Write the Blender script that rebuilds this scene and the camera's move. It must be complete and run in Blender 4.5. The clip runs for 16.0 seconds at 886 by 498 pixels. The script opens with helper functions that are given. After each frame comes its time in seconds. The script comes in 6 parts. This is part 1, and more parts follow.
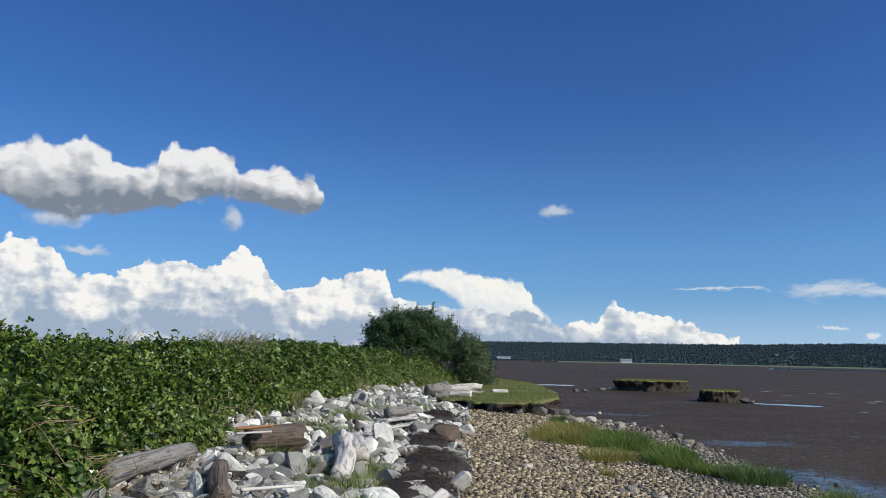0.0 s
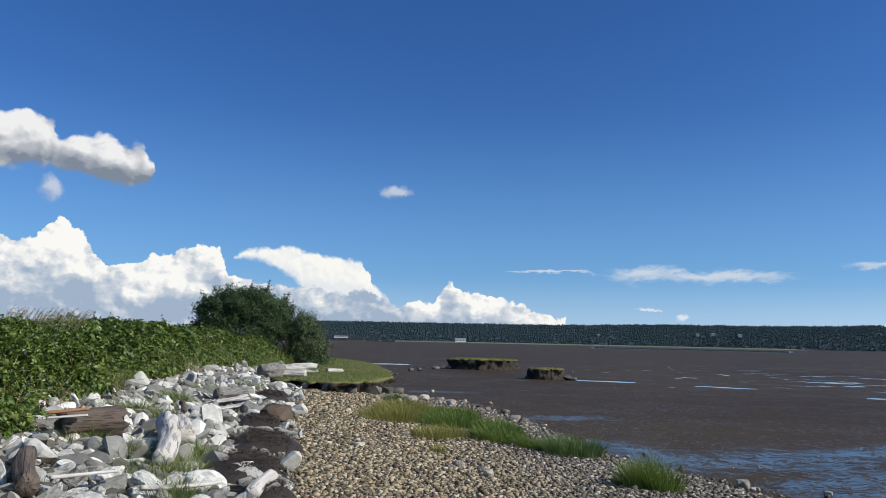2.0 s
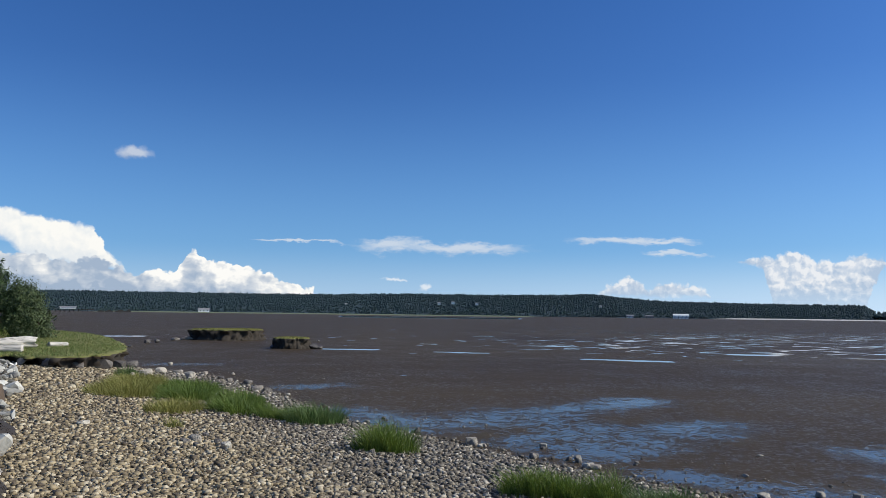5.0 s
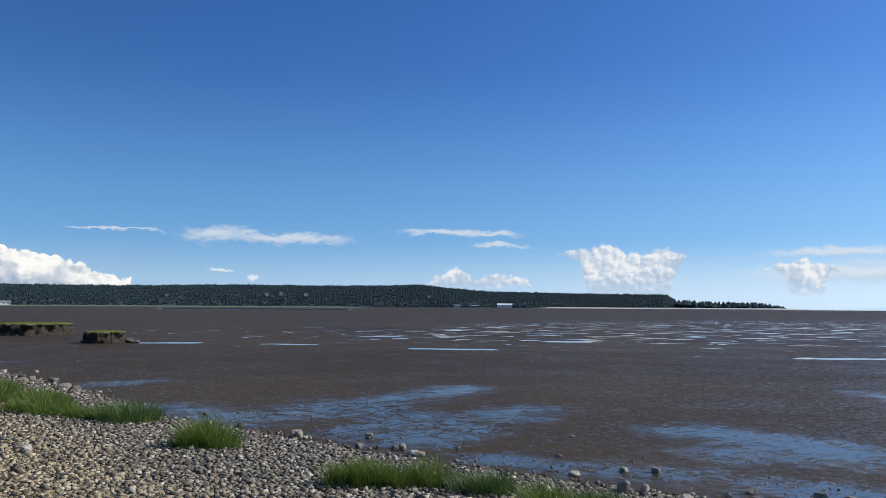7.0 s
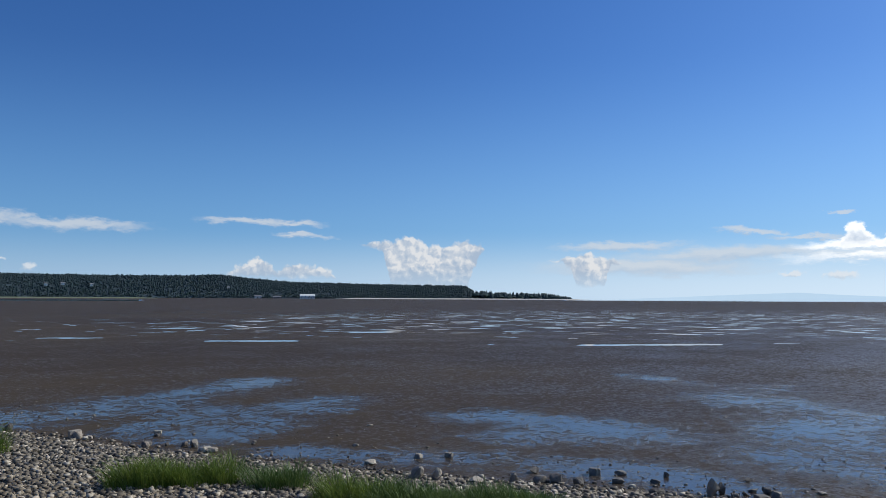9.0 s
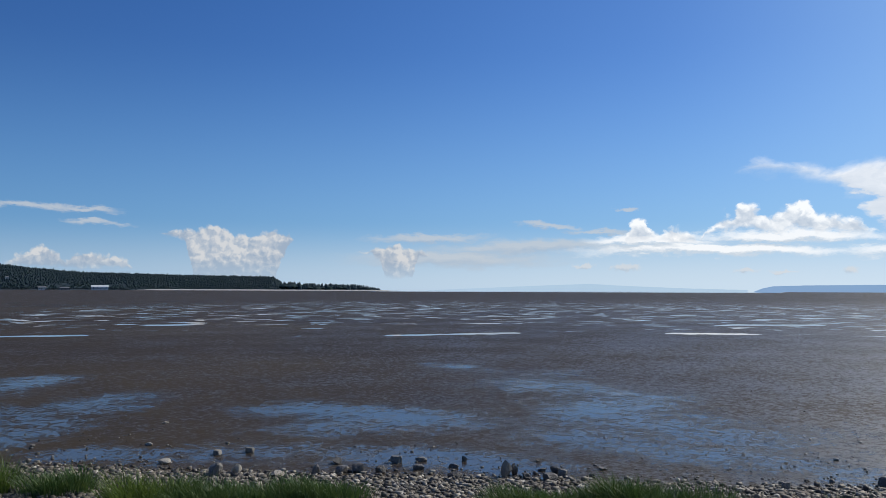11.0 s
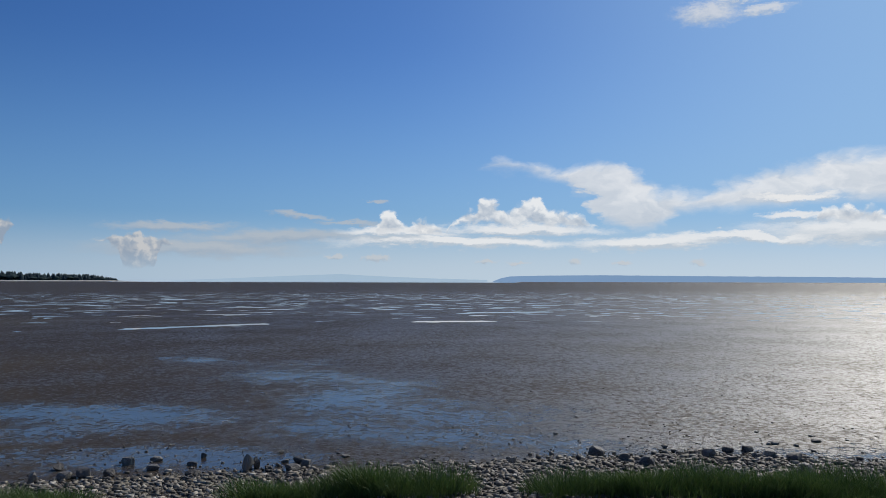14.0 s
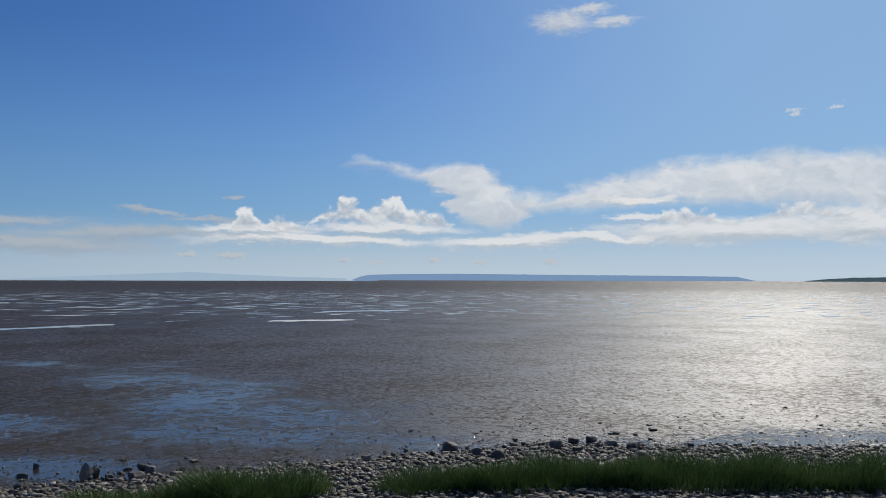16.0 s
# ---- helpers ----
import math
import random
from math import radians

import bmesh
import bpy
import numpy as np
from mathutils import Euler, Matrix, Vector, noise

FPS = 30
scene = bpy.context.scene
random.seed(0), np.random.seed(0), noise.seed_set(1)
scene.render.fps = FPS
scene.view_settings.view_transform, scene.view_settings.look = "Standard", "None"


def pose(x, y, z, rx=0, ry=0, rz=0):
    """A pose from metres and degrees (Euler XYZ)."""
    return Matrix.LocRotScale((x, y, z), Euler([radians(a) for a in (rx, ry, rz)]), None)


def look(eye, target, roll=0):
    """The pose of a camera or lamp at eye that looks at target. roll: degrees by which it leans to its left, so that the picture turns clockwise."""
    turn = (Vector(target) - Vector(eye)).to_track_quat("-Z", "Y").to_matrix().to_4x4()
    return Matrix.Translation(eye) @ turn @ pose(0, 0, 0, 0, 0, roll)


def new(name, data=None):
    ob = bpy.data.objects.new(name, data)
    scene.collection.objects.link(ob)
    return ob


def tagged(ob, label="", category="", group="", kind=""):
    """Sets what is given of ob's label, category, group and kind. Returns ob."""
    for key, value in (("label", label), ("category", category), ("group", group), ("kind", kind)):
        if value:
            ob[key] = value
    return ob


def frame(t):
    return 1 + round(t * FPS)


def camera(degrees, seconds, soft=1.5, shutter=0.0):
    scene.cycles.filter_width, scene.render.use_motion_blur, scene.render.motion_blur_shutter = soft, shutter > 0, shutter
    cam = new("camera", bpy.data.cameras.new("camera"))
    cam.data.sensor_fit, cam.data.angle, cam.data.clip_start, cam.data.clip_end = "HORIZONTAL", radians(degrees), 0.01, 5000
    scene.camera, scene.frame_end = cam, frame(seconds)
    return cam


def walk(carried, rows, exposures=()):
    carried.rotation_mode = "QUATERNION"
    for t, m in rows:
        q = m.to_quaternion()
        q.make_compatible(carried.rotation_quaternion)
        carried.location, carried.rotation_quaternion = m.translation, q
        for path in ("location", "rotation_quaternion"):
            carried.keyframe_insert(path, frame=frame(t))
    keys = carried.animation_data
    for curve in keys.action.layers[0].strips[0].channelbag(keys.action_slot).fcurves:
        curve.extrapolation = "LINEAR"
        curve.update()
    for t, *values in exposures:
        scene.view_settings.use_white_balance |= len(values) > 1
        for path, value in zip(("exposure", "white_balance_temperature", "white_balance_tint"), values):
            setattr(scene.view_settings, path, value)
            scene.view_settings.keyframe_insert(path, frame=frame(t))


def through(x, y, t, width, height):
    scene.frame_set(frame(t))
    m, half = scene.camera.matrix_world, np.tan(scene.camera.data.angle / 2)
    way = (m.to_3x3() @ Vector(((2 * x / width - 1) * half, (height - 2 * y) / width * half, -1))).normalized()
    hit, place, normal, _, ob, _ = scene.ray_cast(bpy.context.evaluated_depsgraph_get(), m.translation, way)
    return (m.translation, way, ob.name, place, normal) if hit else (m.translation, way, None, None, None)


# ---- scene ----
# The way of the camera: a slow turn to the right, held at arm's length by someone who turns on the spot.
cam = camera(57.94, 16.0, soft=0.55)
EYE, ARM = 2.4, 0.24
ROWS = [
    (0, 2.04, 7.77, 1.24),
    (0.5, -0.73, 7.53, 0.91),
    (1, -3.79, 7.21, 0.78),
    (1.5, -6.59, 6.85, 1.03),
    (2, -9.51, 6.57, 1.25),
    (2.5, -12.47, 6.23, 1.04),
    (3, -15.05, 5.81, 0.91),
    (3.5, -17.79, 5.47, 0.70),
    (4, -21.02, 5.18, 0.76),
    (6.5, -36.55, 4.21, 0.38),
    (7, -39.58, 4.13, 0.32),
    (7.5, -42.73, 3.94, 0.36),
    (8, -45.90, 3.77, 0.41),
    (8.5, -49.50, 3.62, 0.39),
    (9, -53.57, 3.54, 0.29),
    (9.5, -57.62, 3.34, 0.37),
    (12, -72.85, 2.76, 0.00),
    (12.5, -76.02, 2.62, -0.03),
    (13, -79.36, 2.49, -0.01),
    (13.5, -82.15, 2.47, 0.15),
    (14, -84.82, 2.31, 0.14),
    (14.5, -87.54, 2.15, 0.14),
    (15, -90.29, 2.13, 0.10),
    (15.5, -92.75, 2.22, 0.10),
    (16, -94.86, 2.22, 0.16),
]


def held(yaw, pitch, roll):
    a, b = radians(yaw), radians(ROWS[0][1])
    return pose(ARM * (math.sin(b) - math.sin(a)), ARM * (math.cos(a) - math.cos(b)), EYE, 90 + pitch, 0, yaw) @ pose(0, 0, 0, 0, 0, roll)


EXPOSURES = [(0.0, -0.06), (3.5, 0.03), (7.5, 0.03), (8.3, -0.08), (9.5, -0.18), (12.0, -0.45), (13.5, -0.58), (16.0, -0.73)]
walk(cam, [(t, held(yaw, pitch, roll)) for t, yaw, pitch, roll in ROWS], EXPOSURES)

# ---- light ----
SUN_AZ, SUN_EL = 118.0, 36.0
sun = new("sun", bpy.data.lights.new("sun", "SUN"))
sun.data.energy, sun.data.angle, sun.data.color = 4.6, radians(0.53), (1.0, 0.94, 0.84)
sun.matrix_world = look((math.sin(radians(SUN_AZ)) * 50, math.cos(radians(SUN_AZ)) * 50, math.tan(radians(SUN_EL)) * 50), (0, 0, 0))


class Nodes:
    """Short words for building a node tree."""

    def __init__(self, tree):
        self.tree = tree
        tree.nodes.clear()

    def node(self, kind):
        return self.tree.nodes.new("ShaderNode" + kind)

    def put(self, socket, value):
        if isinstance(value, bpy.types.NodeSocket):
            self.tree.links.new(value, socket)
        else:
            socket.default_value = value

    def math(self, op, a, b=0.0, c=0.0, clamp=False):
        n = self.node("Math")
        n.operation, n.use_clamp = op, clamp
        for i, v in enumerate((a, b, c)):
            self.put(n.inputs[i], v)
        return n.outputs[0]

    def vec(self, op, a, b=(0, 0, 0), c=(0, 0, 0), scale=None):
        n = self.node("VectorMath")
        n.operation = op
        for i, v in enumerate((a, b, c)):
            self.put(n.inputs[i], v)
        if scale is not None:
            self.put(n.inputs["Scale"], scale)
        return n.outputs["Value"] if op in ("LENGTH", "DOT_PRODUCT", "DISTANCE") else n.outputs[0]

    def xyz(self, x, y, z=0.0):
        n = self.node("CombineXYZ")
        for i, v in enumerate((x, y, z)):
            self.put(n.inputs[i], v)
        return n.outputs[0]

    def split(self, v):
        n = self.node("SeparateXYZ")
        self.put(n.inputs[0], v)
        return n.outputs

    def noise(self, v, scale, detail=3.0, rough=0.5, distort=0.0, colour=False):
        n = self.node("TexNoise")
        self.put(n.inputs["Vector"], v)
        for k, x in (("Scale", scale), ("Detail", detail), ("Roughness", rough), ("Distortion", distort)):
            self.put(n.inputs[k], x)
        return n.outputs["Color" if colour else "Fac"]

    def cells(self, v, scale, feature="F1", colour=False, random_=1.0):
        n = self.node("TexVoronoi")
        n.feature = feature
        self.put(n.inputs["Vector"], v)
        self.put(n.inputs["Scale"], scale)
        self.put(n.inputs["Randomness"], random_)
        return n.outputs["Color" if colour else "Distance"]

    def step(self, v, lo, hi, a=0.0, b=1.0, smooth=True):
        n = self.node("MapRange")
        n.interpolation_type = "SMOOTHSTEP" if smooth else "LINEAR"
        for i, x in enumerate((v, lo, hi, a, b)):
            self.put(n.inputs[i], x)
        return n.outputs[0]

    def ramp(self, fac, *stops):
        n = self.node("ValToRGB")
        self.put(n.inputs[0], fac)
        e = n.color_ramp.elements
        while len(e) < len(stops):
            e.new(0.5)
        for el, (p, c) in zip(e, stops):
            el.position, el.color = p, (*c, 1)
        return n.outputs[0]

    def mix(self, fac, a, b, blend="MIX"):
        n = self.node("Mix")
        n.data_type, n.blend_type = "RGBA", blend
        self.put(n.inputs["Factor"], fac)
        for socket, v in ((n.inputs[6], a), (n.inputs[7], b)):
            self.put(socket, (*v, 1) if isinstance(v, tuple) and len(v) == 3 else v)
        return n.outputs[2]

    def bump(self, h, strength=0.5, distance=0.02, normal=None):
        n = self.node("Bump")
        n.inputs["Strength"].default_value = strength
        n.inputs["Distance"].default_value = distance
        self.put(n.inputs["Height"], h)
        if normal is not None:
            self.put(n.inputs["Normal"], normal)
        return n.outputs[0]

    def position(self):
        return self.node("NewGeometry").outputs["Position"]

    def island(self):
        return self.node("NewGeometry").outputs["Random Per Island"]

    def chance(self):
        return self.node("ObjectInfo").outputs["Random"]

    def local(self):
        return self.node("TexCoord").outputs["Object"]

    def attribute(self, name):
        n = self.node("Attribute")
        n.attribute_name = name
        return n.outputs["Fac"]

    def surface(self, colour, rough=0.8, normal=None, spec=0.5, metal=0.0, through=0.0):
        p, out = self.node("BsdfPrincipled"), self.node("OutputMaterial")
        self.put(p.inputs["Base Color"], (*colour, 1) if isinstance(colour, tuple) and len(colour) == 3 else colour)
        self.put(p.inputs["Roughness"], rough)
        self.put(p.inputs["Specular IOR Level"], spec)
        self.put(p.inputs["Metallic"], metal)
        if normal is not None:
            self.put(p.inputs["Normal"], normal)
        shader = p.outputs[0]
        if through:
            t, m = self.node("BsdfTranslucent"), self.node("MixShader")
            self.put(t.inputs[0], (*colour, 1) if isinstance(colour, tuple) and len(colour) == 3 else colour)
            m.inputs[0].default_value = through
            self.tree.links.new(shader, m.inputs[1])
            self.tree.links.new(t.outputs[0], m.inputs[2])
            shader = m.outputs[0]
        self.tree.links.new(shader, out.inputs[0])


# Clouds by bearing and elevation in degrees from the standing point. Outlines: bearing, elevation of the edge.
BANK_TOP = (
    (-36, 6.8), (-31.3, 7.2), (-30.7, 7.5), (-29.5, 7.4), (-28.5, 6.8), (-27.8, 5.9), (-26.2, 4.8), (-24.9, 5.3), (-23.1, 5.6), (-22.4, 6.4), (-21.4, 6.65), (-19.9, 6.4),
    (-18, 6.2), (-17.3, 6.8), (-16.2, 7.3), (-15.2, 6.8), (-13.5, 4.9), (-11.4, 4.8), (-10.4, 5.5), (-8.3, 6.3), (-6.2, 6.2), (-5.2, 4.2), (-2.9, 3.9), (2.7, 3.4),
    (5.1, 3.4), (6.7, 2.7), (8.7, 2.9), (10, 4.3), (11, 3.7), (14, 3.2), (16.2, 2.4), (18.4, 1.7),
)
ANVIL_TOP = ((-7, 5.0), (-5.8, 5.5), (-3.8, 6.15), (-1.4, 6.6), (-0.1, 6.25), (2.7, 5.95), (3.7, 5.7), (4.2, 5.0), (4.7, 4.0), (5.4, 3.3), (6.0, 2.5))
ANVIL_BASE = ((-7, 5.2), (-5, 5.25), (-3.8, 5.2), (-2.5, 4.7), (-1.3, 4.1), (0, 2.9), (5.4, 2.5), (6.0, 2.6))
NEAR_TOP = (
    (-36, 13), (-31.8, 12.9), (-30.4, 13.4), (-28.7, 13.1), (-26.9, 14.3), (-25.5, 13.6), (-24.9, 13.1), (-23.6, 12.6), (-22.2, 12.7), (-21.9, 13.6), (-20.8, 14.4), (-19.8, 13.9),
    (-18.5, 14.4), (-17.2, 14.1), (-16.6, 13.2), (-15.3, 13.1), (-12.9, 13.1), (-11.6, 12.9), (-10.9, 11.9), (-10.3, 10.2),
)
NEAR_BASE = (
    (-36, 9.6), (-31.5, 9.5), (-29.5, 8.3), (-27, 8.0), (-26, 8.6), (-24.8, 8.7), (-21.2, 9.3), (-20.1, 10.1), (-18.3, 10.3), (-16, 10.0), (-14.4, 9.9), (-12.4, 9.7),
    (-11.2, 10.0), (-10.3, 11.2),
)
MID_TOP = (
    (38, 1.4), (38.7, 2.0), (39.5, 2.4), (40.5, 3.1), (41.2, 2.4), (42, 2.1), (42.6, 2.4), (43.7, 2.4), (45.5, 2.1), (46.2, 1.2), (46.9, 1.2), (47.1, 3.7), (47.5, 3.95),
    (49.8, 4.2), (51.2, 4.6), (52.6, 4.0), (53.8, 3.8), (55, 4.35), (56.3, 4.0), (56.8, 3.2), (60.2, 2.4), (61.5, 2.9), (62.3, 3.1), (63.8, 3.4), (65.4, 3.0), (66.8, 2.4),
)
MID_BASE = (
    (38, 1.6), (38.7, 1.3), (42, 1.3), (46.0, 1.3), (46.2, 2.6), (46.9, 3.8), (48.5, 3.5), (49.2, 3.2), (49.6, 2.0), (49.9, 0.6), (55.2, 0.6), (55.8, 2.0),
    (56.4, 3.2), (56.8, 3.6), (60.2, 2.7), (62, 2.5), (62.6, 2.1), (63, 0.8), (65, 0.8), (65.4, 2.2), (66.8, 2.5),
)
SUNWARD_TOP = (
    (79.6, 3.4), (80.1, 4.0), (80.6, 4.9), (81.2, 5.3), (81.9, 4.5), (83, 4.6), (84.1, 4.4), (84.8, 3.5), (85.5, 4.3), (86.7, 5.3), (88.3, 6.0), (89.6, 5.2),
    (91.3, 6.1), (92.4, 5.5), (93.2, 5.2), (95.7, 4.2), (97, 3.4), (109.4, 3.6), (110.4, 4.6), (111.3, 5.0), (113, 4.6), (114.2, 4.2), (116.4, 4.0), (117, 4.7),
    (118.9, 5.4), (120.6, 5.0), (121.8, 4.3), (122.8, 4.2), (123.6, 5.6), (125, 6.0), (128, 5.6),
)
SUNWARD_BASE = ((79.6, 3.5), (84.8, 3.3), (85.5, 4.0), (95.7, 3.8), (97, 3.8), (109.4, 3.9), (114.2, 3.8), (116.4, 4.2), (121.8, 4.2), (122.8, 4.6), (128, 4.7))
VEIL_TOP = (
    (87.5, 7.8), (89.4, 8.2), (92.5, 8.1), (96.2, 8.4), (97.8, 8.1), (98.6, 7.2), (99.6, 6.4), (101, 6.2), (102.5, 6.0), (104, 6.6), (105.5, 7.1), (107.5, 7.6),
    (111, 8.1), (115, 8.4), (120, 8.2), (128, 7.6),
)
VEIL_BASE = (
    (87.5, 8.2), (89.4, 7.9), (92.5, 7.5), (94.2, 7.0), (95.0, 6.4), (95.6, 5.2), (96.2, 4.2), (98, 3.6), (100, 4.0), (101.5, 4.9), (104, 5.0), (107, 5.2),
    (110, 5.7), (115, 5.2), (128, 4.4),
)
# Small clouds: bearing, elevation, half width, half height.
TATTERS = [(-17, 9.3, 0.9, 0.9), (-28, 8.5, 1.8, 0.7), (6.1, 10.5, 1.25, 0.55), (-26.4, 6.5, 1.5, 0.3)]
SPECKS = [
    (24, 2.45, 1.0, 0.15), (26.2, 1.95, 0.6, 0.3), (77.1, 1.75, 1.0, 0.26), (80.1, 1.6, 1.3, 0.3), (88, 1.35, 0.9, 0.22), (90.2, 1.3, 1.1, 0.14), (94.2, 1.4, 0.6, 0.27),
    (97.5, 1.3, 0.9, 0.2), (102.5, 1.3, 0.7, 0.3),
]
WISPS = [
    (23.6, 5.0, 2.8, 0.42), (28.5, 4.85, 5.0, 0.36), (17, 4.95, 2.9, 0.12), (39.6, 5.35, 2.8, 0.26), (42.6, 5.25, 2.6, 0.2), (43.6, 4.45, 2.0, 0.2),
    (66.2, 3.75, 4.2, 0.32), (74.9, 4.5, 2.2, 0.24), (78.2, 4.15, 2.2, 0.18), (73.6, 3, 7.1, 0.6), (79.5, 5.65, 0.7, 0.13), (68, 2.2, 8, 0.7),
]
BRIGHT_STREAKS = [
    (86, 2.75, 7.4, 0.42), (90.5, 3.75, 5.2, 0.4), (82, 3.4, 3.5, 0.4), (99.5, 2.75, 4.8, 0.45), (106, 3.1, 6.5, 0.32), (115, 3.4, 8.2, 0.85), (123, 3.6, 6, 1.0),
    (108.5, 5.7, 2.4, 0.22), (108.8, 4.4, 2.0, 0.25),
]
HIGH_WISPS = [(103.6, 17.9, 2.2, 0.75), (105.2, 18.7, 1.5, 0.4), (106.9, 17.6, 1.4, 0.4), (118.8, 11.1, 0.5, 0.12), (121, 11.2, 0.4, 0.1)]


def build_sky():
    world = bpy.data.worlds.new("sky")
    scene.world = world
    world.use_nodes = True
    n = Nodes(world.node_tree)
    way = n.node("TexCoord").outputs["Generated"]
    x, y, z = n.split(way)
    az = n.math("MULTIPLY", n.math("ARCTAN2", x, y), 180 / math.pi)
    el = n.math("MULTIPLY", n.math("ARCSINE", z), 180 / math.pi)
    p = n.xyz(az, el)

    def warped(q, amount, scale, rough=0.6, stretch=1.0):
        v = n.vec("MULTIPLY", q, (1.0 / stretch, 1.0, 1.0))
        push = n.vec("SUBTRACT", n.noise(v, scale, 6.0, rough, colour=True), (0.5, 0.5, 0.5))
        return n.vec("MULTIPLY_ADD", push, (amount * stretch, amount, 0.0), q)

    def inside(q, blobs, puff, size):
        """How far inside the nearest of the puffs: 1 at a middle, 0 at the rim, falling outside; billows make the rim knobbly."""
        near = None
        for a, e, ra, re in blobs:
            d = n.vec("LENGTH", n.vec("MULTIPLY_ADD", q, (1 / ra, 1 / re, 0.0), (-a / ra, -e / re, 0.0)))
            near = d if near is None else n.math("SMOOTH_MIN", near, d, 0.15)
        if puff:
            near = n.math("MULTIPLY_ADD", n.cells(q, size), puff, near)
            near = n.math("MULTIPLY_ADD", n.cells(q, size * 2.7), puff * 0.55, near)
            near = n.math("MULTIPLY_ADD", n.cells(q, size * 7.0), puff * 0.12, near)
            near = n.math("SUBTRACT", near, puff * 0.66)
        return n.math("SUBTRACT", 1.0, near)

    sky = n.node("TexSky")
    sky.sky_type, sky.sun_disc = "NISHITA", False
    sky.sun_elevation, sky.sun_rotation = radians(SUN_EL), radians(SUN_AZ)
    sky.altitude, sky.air_density, sky.dust_density, sky.ozone_density = 0.0, SKY_AIR, SKY_DUST, SKY_OZONE
    tone = n.node("HueSaturation")
    tone.inputs["Saturation"].default_value = SKY_SATURATION
    tone.inputs["Value"].default_value = SKY_VALUE
    n.put(tone.inputs["Color"], sky.outputs[0])
    colour = n.mix(1.0, tone.outputs[0], SKY_TINT, "MULTIPLY")

    def edge_at(bearing, outline):
        """The elevation of an outline at a bearing."""
        lo, hi = outline[0][0], outline[-1][0]
        level = n.ramp(n.math("DIVIDE", n.math("SUBTRACT", bearing, lo), hi - lo), *[((a - lo) / (hi - lo), (e / 20,) * 3) for a, e in outline])
        level.node.color_ramp.interpolation = "EASE"
        return n.math("MULTIPLY", level, 20.0)

    def billows(q, size):
        """Heaped domes at three scales, 0 in the creases to about 1 on the tops."""
        h = n.math("MULTIPLY_ADD", n.cells(q, size), -0.62, 1.0)
        h = n.math("MULTIPLY_ADD", n.cells(q, size * 2.3), -0.30, h)
        return n.math("MULTIPLY_ADD", n.cells(q, size * 5.3), -0.14, h)

    def heap(colour, top, base, amount, scale, size, swell, edge, lit, shade, offset, relief, rise, patch=0.0, thick=1.0, stretch=1.0, soft_base=1.0, flat=0.0, start=0.0, fade=None):
        """A cloud between two outlines: billows push its top out, the light comes from one side, the base lies in shade."""
        q = warped(p, amount, scale, 0.6, stretch)
        qx, qy, _ = n.split(q)
        h = billows(q, size)
        up = n.math("SUBTRACT", edge_at(qx, top), qy)
        up = n.math("MULTIPLY_ADD", n.math("SUBTRACT", h, 0.52), swell, up)
        low = n.math("SUBTRACT", qy, edge_at(qx, base)) if base else n.math("ADD", qy, 0.3)
        ends = n.math("MINIMUM", n.math("SUBTRACT", qx, top[0][0]), n.math("SUBTRACT", top[-1][0], qx))
        d = n.math("MINIMUM", n.math("MINIMUM", up, ends), n.math("MULTIPLY_ADD", n.math("SUBTRACT", h, 0.52), swell * 0.5, n.math("DIVIDE", low, soft_base)))
        light = n.math("MULTIPLY_ADD", n.math("SUBTRACT", h, billows(n.vec("ADD", q, (*offset, 0.0)), size)), relief, 0.5)
        part_up = n.math("DIVIDE", low, n.math("MAXIMUM", n.math("ADD", low, up), 0.3))
        light = n.math("ADD", light, n.step(part_up, rise[0], rise[1], rise[2], rise[3]))
        if patch:
            light = n.math("MULTIPLY_ADD", n.math("SUBTRACT", n.noise(n.vec("MULTIPLY", q, (0.5, 1.0, 1.0)), 0.55, 4.0, 0.55), 0.5), patch, light)
        if flat:
            light = n.math("SUBTRACT", light, n.math("MULTIPLY", n.step(az, -8.0, -3.0), n.step(az, 9.5, 6.0, 0.0, flat)))
        if fade:
            thick = n.step(el, fade[0], fade[1], fade[2], thick)
        tint = n.ramp(light, (0.0, shade), (0.45, tuple(0.6 * u + 0.4 * v for u, v in zip(shade, lit))), (0.85, lit))
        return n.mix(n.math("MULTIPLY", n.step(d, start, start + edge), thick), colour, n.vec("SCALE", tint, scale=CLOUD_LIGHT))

    def cover(colour, blobs, amount, scale, edge, lit, shade, offset, relief, puff=0.0, size=1.0, stretch=1.0, thick=1.0, rough=0.6, soft=0.0):
        q = warped(p, amount, scale, rough, stretch)
        d = inside(q, blobs, puff, size)
        light = n.math("SUBTRACT", d, inside(warped(n.vec("ADD", p, (*offset, 0.0)), amount, scale, rough, stretch), blobs, puff, size))
        light = n.math("MULTIPLY_ADD", light, relief, 0.5)
        tint = n.ramp(light, (0.0, shade), (0.45, tuple(0.5 * u + 0.5 * v for u, v in zip(shade, lit))), (0.85, lit))
        alpha = n.math("MULTIPLY", n.step(d, soft, soft + edge), thick)
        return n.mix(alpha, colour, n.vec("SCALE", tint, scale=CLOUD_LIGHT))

    # the paler air above the far shore
    towards = n.step(az, 25.0, 120.0)
    haze = n.math("MULTIPLY", n.math("POWER", n.step(el, 17.0, -1.0, 0.0, 1.0, False), 1.5), n.math("MULTIPLY_ADD", towards, 0.22, 0.74), clamp=True)
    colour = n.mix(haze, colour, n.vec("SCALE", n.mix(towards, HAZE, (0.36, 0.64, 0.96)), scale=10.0))
